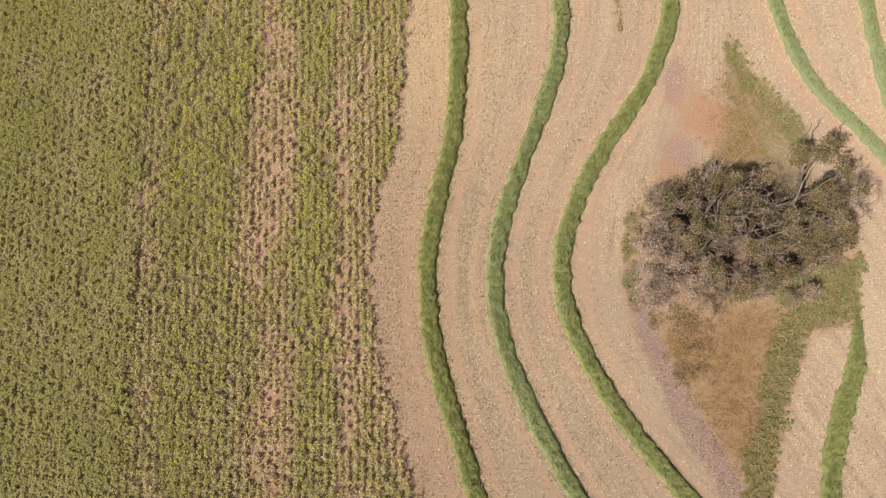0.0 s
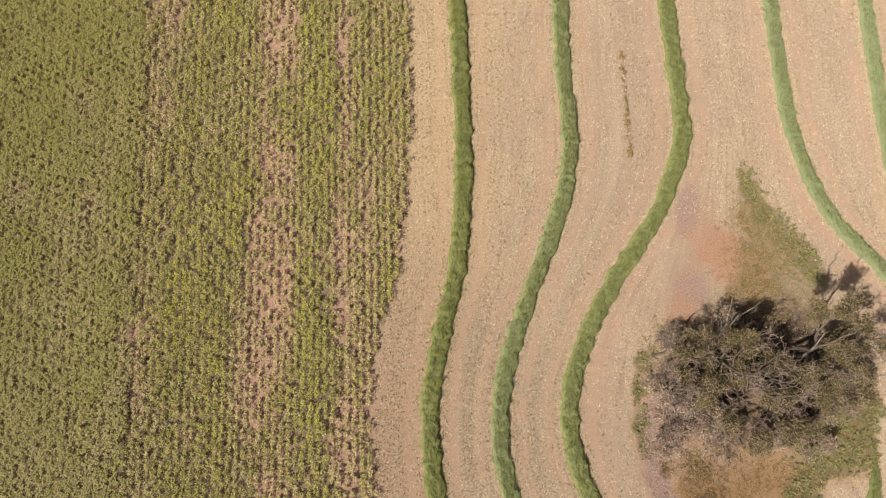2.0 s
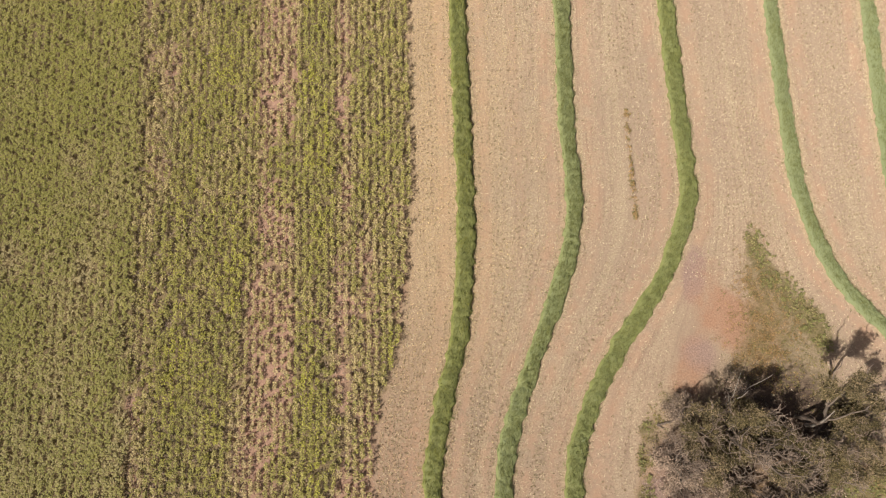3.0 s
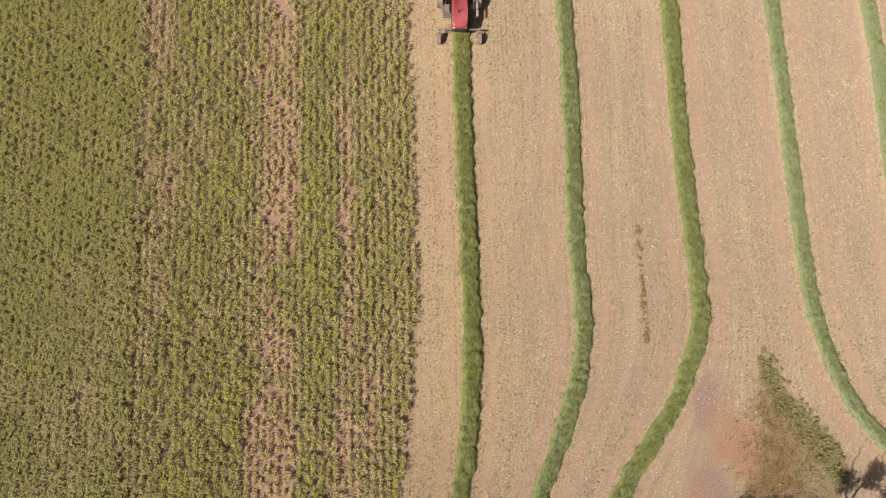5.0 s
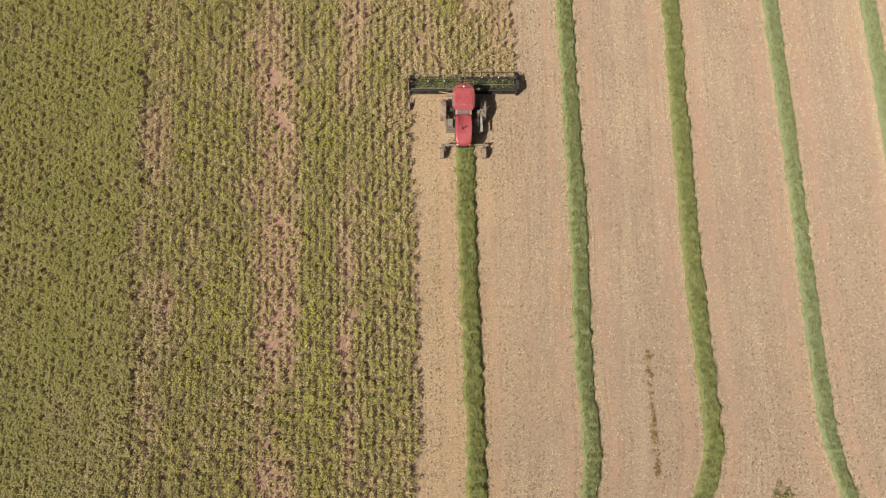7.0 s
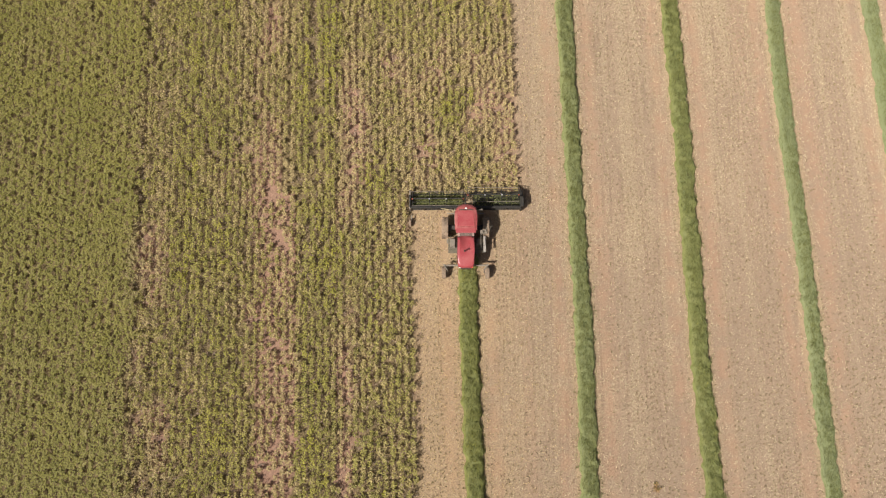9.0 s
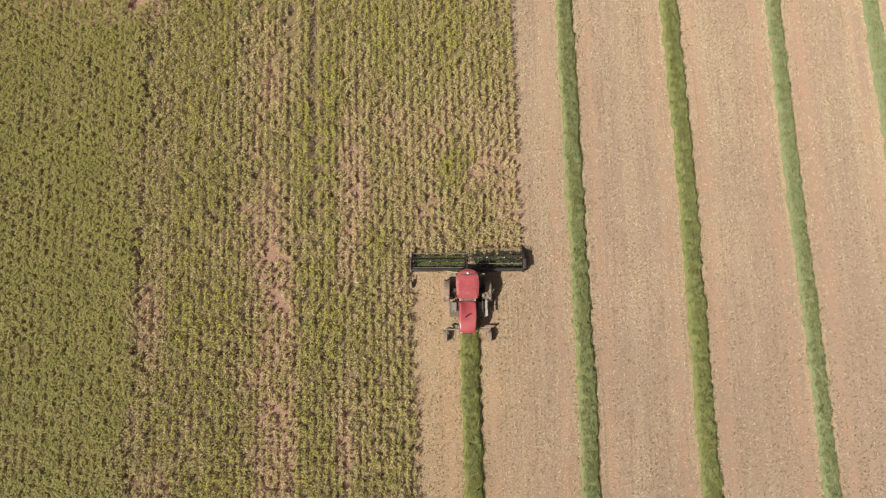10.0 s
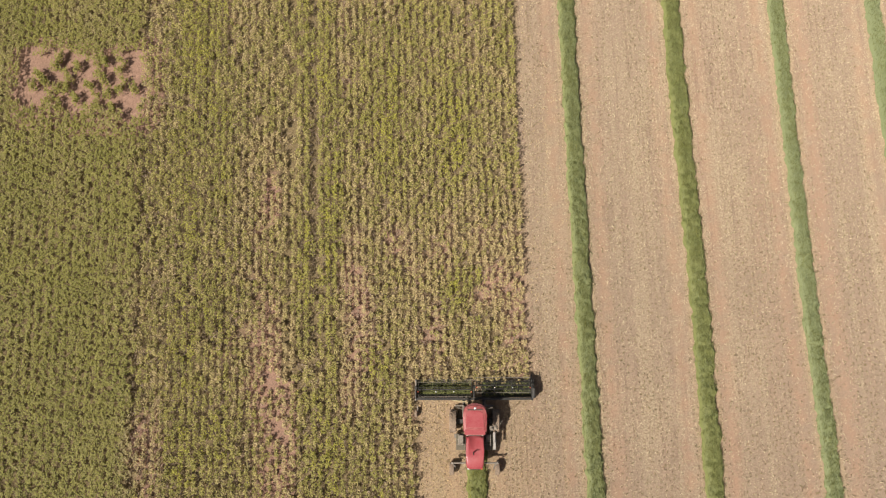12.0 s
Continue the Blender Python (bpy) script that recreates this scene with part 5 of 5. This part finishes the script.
def build_header(parent):
    L, R = -4.55, 4.55
    bm = bmesh.new()
    box(bm, L, R, 1.60, 1.78, 0.95, 1.13, 0.03)
    box(bm, L, R, 1.60, 1.72, 0.35, 0.50, 0.02)
    for i in range(9):
        x = L + 0.1 + (R - L - 0.2) * i / 8
        box(bm, x - 0.05, x + 0.05, 1.60, 1.74, 0.35, 1.05)
    for x in (-0.75, 0.75):
        box(bm, x - 0.08, x + 0.08, 0.9, 1.7, 0.55, 0.75, 0.02)
    h = part("header", bm, BLACK, parent, "black draper header, wide and dusty")
    bm = bmesh.new()
    box(bm, L, R, 1.79, 1.82, 0.30, 1.05)
    part("back_sheet", bm, BLACK, h)
    for s, (a, b) in ((0, (L + 0.05, -0.62)), (1, (0.62, R - 0.05))):
        bm = bmesh.new()
        taper_box(bm, (a, b, 1.84, 3.05), (a, b, 1.84, 3.05), 0.0, 0.05)
        for v in bm.verts:
            v.co.z += 0.14 + (3.05 - v.co.y) * 0.26
        part("draper_belt", bm, CANVAS, h, "dark rubber canvas belt")
        n = int((b - a) / 0.55)
        for i in range(n):
            x = a + (b - a) * (i + 0.5) / n
            bm = bmesh.new()
            r = bmesh.ops.create_cube(bm, size=1, matrix=Matrix.Translation((x, 2.45, 0.0)) @ Matrix.Diagonal((0.05, 1.15, 0.03, 1)))
            for v in r["verts"]:
                v.co.z += 0.205 + (3.05 - v.co.y) * 0.26
            part("belt_slat", bm, CANVAS, h)
    bm = bmesh.new()
    box(bm, L, R, 3.05, 3.17, 0.10, 0.17, 0.01)
    for i in range(90):
        x = L + 0.05 + (R - L - 0.1) * i / 89
        rod(bm, (x, 3.15, 0.13), (x, 3.30, 0.12), 0.018, 0.004, 4)
    part("cutter_bar", bm, GREY, h)
    for x, s in ((L, -1), (R, 1)):
        bm = bmesh.new()
        box(bm, x - 0.07, x + 0.07, 1.55, 3.15, 0.12, 0.95, 0.04)
        vs = [bm.verts.new(p) for p in ((x - 0.07, 3.1, 0.12), (x + 0.07, 3.1, 0.12), (x + 0.07, 3.1, 0.75), (x - 0.07, 3.1, 0.75), (x, 3.75, 0.16))]
        for q in ((0, 1, 4), (1, 2, 4), (2, 3, 4), (3, 0, 4)):
            bm.faces.new([vs[k] for k in q])
        part("end_divider", bm, BLACK if s > 0 else GREY, h)
    for x, y in ((L + 0.02, 2.55), (0.0, 2.65), (R - 0.02, 2.75)):
        bm = bmesh.new()
        rod(bm, (x, 1.68, 1.15), (x, y + 0.1, 1.22), 0.06, 0.045, 8)
        rod(bm, (x, 1.95, 0.85), (x, 2.4, 1.18), 0.035, None, 8)
        box(bm, x - 0.1, x + 0.1, y - 0.12, y + 0.12, 1.05, 1.3, 0.03)
        part("reel_arm", bm, BLACK, h)
    reel(h, L + 0.16, -0.14, 2.42, 1.12, 0.25)
    reel(h, 0.14, R - 0.16, 2.74, 1.12, 0.05)
    # drive shield and hoses at the outer end
    bm = bmesh.new()
    box(bm, R + 0.02, R + 0.22, 1.75, 2.55, 0.45, 1.25, 0.06)
    rod(bm, (R + 0.12, 2.5, 1.1), (R + 0.12, 3.3, 0.95), 0.05, 0.03, 8)
    part("drive_shield", bm, BLACK, h)
    bm = bmesh.new()
    rod(bm, (-1.1, 1.5, 0.75), (-2.0, 1.66, 0.8), 0.04, None, 8)
    rod(bm, (-0.5, 1.45, 0.85), (-1.1, 1.5, 0.75), 0.04, None, 8)
    part("hydraulic_hose", bm, CHAFFY, h, "straw-dusted pale hose")
    # cut crop riding on the belts
    g = np.random.default_rng(88)
    n = 1100
    x = np.where(g.random(n) < 0.86, g.uniform(L + 0.2, -0.3, n), g.uniform(0.6, R - 0.3, n))
    y = g.uniform(1.95, 2.95, n)
    way, side = frames(g.random(n) * 6.283, g.normal(0.1, 0.25, n), g.normal(0, 0.5, n))
    v, f = blades(np.stack([x, y, 0.24 + (3.05 - y) * 0.26 + g.uniform(0, 0.12, n)], 1), way, side, g.uniform(0.2, 0.5, n), g.uniform(0.04, 0.08, n))
    tagged(mesh_part("cut_crop", bulk("cut_crop", v, f, SWATH, np.repeat(g.uniform(0, 0.4, n), 4)), h, "green crop carried on the belts"), kind="stuff")
    return h


CHAFFY = worn("straw_dust", (0.42, 0.36, 0.20), (0.55, 0.45, 0.28), 0.9, 0, 4, 30)


def build_windrower(at, turn):
    w = empty("windrower", at, "faded red self-propelled windrower cutting standing crop", "farm machine")
    w.rotation_euler = (0, 0, radians(turn))
    bm = bmesh.new()
    for x in (-0.5, 0.5):
        box(bm, x - 0.1, x + 0.1, -3.2, 1.1, 0.85, 1.12, 0.02)
    box(bm, -1.35, 1.35, -0.16, 0.16, 0.75, 1.1, 0.03)
    box(bm, -0.6, 0.6, -2.9, -0.8, 1.0, 1.35, 0.03)
    for x in (-1.28, 1.28):
        box(bm, x - 0.13, x + 0.13, -0.22, 0.22, 0.6, 1.15, 0.04)
    part("chassis", bm, STEEL, w)
    for x in (-1.66, 1.66):
        wheel(w, "drive_wheel", x, 0, 0.86, 0.56, 20, "dusty red drive wheel")
    # cab
    bm = bmesh.new()
    taper_box(bm, (-0.72, 0.72, -0.55, 0.95), (-0.78, 0.78, -0.52, 1.12), 1.25, 2.98, 0.05)
    cab = part("cab", bm, GLASS, w, "tinted glass cab")
    for x in (-0.77, 0.77):
        for y, y2 in ((-0.52, -0.5), (0.95, 1.1), (0.25, 0.3)):
            bm = bmesh.new()
            rod(bm, (x * 0.95, y, 1.25), (x * 1.01, y2, 3.0), 0.045, None, 6)
            part("cab_post", bm, STEEL, cab)
    pts = [(-0.86, -0.62), (0.86, -0.62), (0.90, 0.5), (0.86, 0.92), (0.68, 1.16), (0.36, 1.29), (0, 1.33), (-0.36, 1.29), (-0.68, 1.16), (-0.86, 0.92), (-0.90, 0.5)]
    roof = part("cab_roof", outline_slab(bmesh.new(), pts, 2.98, 3.17, 0.05, 0.07), DARKRED, w, "faded red rounded cab roof")
    bm = bmesh.new()
    outline_slab(bm, [(-0.70, -0.30), (0.70, -0.30), (0.60, 0.78), (0.34, 0.92), (-0.34, 0.92), (-0.60, 0.78)], 3.16, 3.25, 0.0, 0.04)
    part("roof_panel", bm, RED, roof)
    bm = bmesh.new()
    box(bm, -0.78, 0.78, -0.84, -0.44, 3.08, 3.20, 0.05)
    part("rear_spoiler", bm, RED, roof)
    bm = bmesh.new()
    rod(bm, (0, 1.10, 3.17), (0, 1.10, 3.30), 0.085, 0.07, 12)
    part("beacon", bm, LAMP, roof, "white beacon lens")
    for x in (-0.72, -0.42, 0.42, 0.72):
        bm = bmesh.new()
        box(bm, x - 0.09, x + 0.09, 1.02 if abs(x) > 0.6 else 1.17, 1.15 if abs(x) > 0.6 else 1.30, 2.93, 3.06, 0.02)
        part("work_light", bm, LAMP if abs(x) < 0.6 else STEEL, roof)
    for x in (-1, 1):
        bm = bmesh.new()
        rod(bm, (x * 0.8, 0.95, 2.85), (x * 1.22, 1.12, 2.85), 0.02, None, 6)
        box(bm, x * 1.24 - 0.1, x * 1.24 + 0.1, 1.08, 1.14, 2.45, 2.90, 0.015)
        part("mirror", bm, GREY, w)
    bm = bmesh.new()
    outline_slab(bm, [(-0.84, 0.86), (0.84, 0.86), (0.78, 1.16), (0.52, 1.36), (0.2, 1.46), (-0.2, 1.46), (-0.52, 1.36), (-0.78, 1.16)], 3.02, 3.09, 0.0, 0.03)
    part("visor", bm, VISOR, roof, "dark red front visor")
    # dark strip added for the shaded gap between roof panel and visor
    bm = bmesh.new()
    box(bm, -0.56, 0.56, 0.96, 1.03, 3.245, 3.275, 0.01)
    part("gap_strip", bm, STEEL, roof)
    bm = bmesh.new()
    for y in (-2.05, -0.85):
        rod(bm, (1.52, y, 1.28), (1.52, y, 1.46), 0.025, None, 6)
    box(bm, 1.42, 1.62, -2.1, -0.8, 1.44, 1.49, 0.015)
    part("swung_ladder", bm, PALESTEEL, w, "pale grey folded access ladder")
    bm = bmesh.new()
    box(bm, 1.15, 1.75, -0.62, -0.30, 1.16, 1.66, 0.05)
    rod(bm, (1.3, -0.55, 1.64), (1.3, -0.55, 1.86), 0.10, None, 10)
    rod(bm, (1.58, -0.42, 1.64), (1.58, -0.42, 1.80), 0.08, None, 10)
    rod(bm, (1.2, -0.75, 1.5), (1.75, -0.12, 1.74), 0.03, None, 6)
    rod(bm, (1.7, -0.5, 1.5), (2.15, 0.05, 1.62), 0.022, None, 6)
    part("hydraulic_block", bm, GREY, w, "dusty grey hydraulic block with hoses")
    # gap with the air intake between cab and hood
    bm = bmesh.new()
    box(bm, -0.66, 0.66, -0.98, -0.58, 1.35, 2.52, 0.04)
    housing = part("intake_housing", bm, PLASTIC, w, "dusty grey intake housing")
    for k in range(5):
        bm = bmesh.new()
        box(bm, -0.5, 0.5, -0.97 + k * 0.075, -0.935 + k * 0.075, 2.525, 2.55)
        part("vent_slat", bm, STEEL, housing)
    # engine hood
    pts = [(-0.67, -0.98), (-0.50, -1.10), (0.50, -1.10), (0.67, -0.98), (0.68, -2.2), (0.66, -3.15), (0.58, -3.36), (0.40, -3.46), (-0.40, -3.46), (-0.58, -3.36), (-0.66, -3.15), (-0.68, -2.2)]
    bm = outline_slab(bmesh.new(), pts, 1.35, 2.5, 0.03, 0.16)
    for v in bm.verts:
        if v.co.y < -2.2 and v.co.z > 2.0:
            v.co.z -= 0.32 * ((-2.2 - v.co.y) / 1.26) ** 2
    hood = part("engine_hood", bm, RED, w, "long faded red engine hood", True)
    bm = bmesh.new()
    rod(bm, (-0.12, -2.2, 2.45), (-0.12, -2.2, 3.02), 0.055, 0.05, 12)
    rod(bm, (-0.12, -2.2, 3.0), (-0.12, -2.30, 3.12), 0.052, 0.05, 12)
    part("exhaust_pipe", bm, STEEL, hood)
    bm = bmesh.new()
    box(bm, -0.42, 0.42, -3.50, -3.46, 1.45, 2.0, 0.01)
    part("rear_grille", bm, STEEL, hood)
    for s in (-1, 1):
        bm = bmesh.new()
        box(bm, s * 0.5 - 0.08, s * 0.5 + 0.08, -3.47, -3.40, 2.02, 2.12, 0.02)
        part("tail_light", bm, LAMP if s < 0 else ORANGE, hood)
        bm = bmesh.new()
        box(bm, s * 0.69 - 0.012, s * 0.69 + 0.012, -2.9, -1.3, 1.5, 2.1, 0.01)
        part("side_panel", bm, STEEL, hood)
    # platforms, steps and rails
    for s in (-1, 1):
        bm = bmesh.new()
        box(bm, min(s * 0.7, s * 1.42), max(s * 0.7, s * 1.42), -2.15, -0.92, 1.22, 1.28, 0.015)
        p = part("platform", bm, WALK, w, "dusty olive-brown walkway")
        for k in range(4):
            bm = bmesh.new()
            box(bm, min(s * 1.22, s * 1.55), max(s * 1.22, s * 1.55), -1.2 - 0.02 * k, -1.0, 0.35 + 0.27 * k, 0.39 + 0.27 * k)
            part("step", bm, GREY, p)
        bm = bmesh.new()
        for y in (-1.24, -0.98):
            rod(bm, (s * 1.24, y, 0.3), (s * 1.24, y, 1.25), 0.025, None, 6)
        part("ladder_rail", bm, GREY, p)
        bm = bmesh.new()
        for y in (-1.75, -0.95):
            rod(bm, (s * 1.2, y, 1.28), (s * 1.2, y, 2.15), 0.022, None, 6)
        rod(bm, (s * 1.2, -1.75, 2.15), (s * 1.2, -0.95, 2.15), 0.022, None, 6)
        part("handrail", bm, GREY, p)
        bm = bmesh.new()
        box(bm, s * 1.05 - 0.2, s * 1.05 + 0.2, -1.5 if s > 0 else -1.75, -1.0, 1.28, 1.55, 0.05)
        part("tool_box", bm, GREY, p)
        for y in (-1.75, -1.35):
            bm = bmesh.new()
            box(bm, min(s * 0.74, s * 1.38), max(s * 0.74, s * 1.38), y - 0.02, y + 0.02, 1.281, 1.30)
            part("tread_bar", bm, GREY, p)
        # lift arm to the header
        bm = bmesh.new()
        rod(bm, (s * 0.85, 0.3, 0.9), (s * 0.85, 1.65, 0.62), 0.07, None, 8)
        rod(bm, (s * 0.62, 0.4, 1.2), (s * 0.85, 1.45, 0.75), 0.05, None, 8)
        box(bm, min(s * 0.8, s * 1.5), max(s * 0.8, s * 1.5), 1.12, 1.22, 1.0, 1.1, 0.02)
        part("lift_arm", bm, GREY, w)
    # rear axle and casters
    bm = bmesh.new()
    rod(bm, (-1.74, -3.12, 1.12), (1.74, -3.12, 1.12), 0.075, None, 10)
    box(bm, -0.35, 0.35, -3.25, -3.0, 0.95, 1.25, 0.03)
    part("rear_axle", bm, GREY, w, "dusty rear axle beam")
    for s in (-1, 1):
        bm = bmesh.new()
        rod(bm, (s * 1.74, -3.12, 1.28), (s * 1.74, -3.12, 0.95), 0.09, None, 10)
        rod(bm, (s * 1.74, -3.12, 1.02), (s * 1.50, -3.42, 0.85), 0.055, None, 8)
        rod(bm, (s * 1.50, -3.42, 0.85), (s * 1.50, -3.62, 0.5), 0.05, None, 8)
        rod(bm, (s * 1.50, -3.62, 0.5), (s * 1.74, -3.62, 0.5), 0.045, None, 8)
        c = part("caster_fork", bm, GREY, w)
        wheel(w, "caster_wheel", s * 1.76, -3.62, 0.50, 0.36, 0, "dusty caster wheel")
    build_header(w)
    # gauge wheel behind the header's left end
    bm = bmesh.new()
    rod(bm, (-4.42, 1.15, 0.55), (-4.42, 0.55, 0.34), 0.05, None, 8)
    rod(bm, (-4.42, 0.55, 0.34), (-4.55, 0.55, 0.34), 0.04, None, 8)
    part("gauge_arm", bm, GREY, w)
    wheel(w, "gauge_wheel", -4.56, 0.55, 0.33, 0.2, 0, "small dusty gauge wheel")
    return w


build_windrower((0.69, 63.12, 0), 0.6)
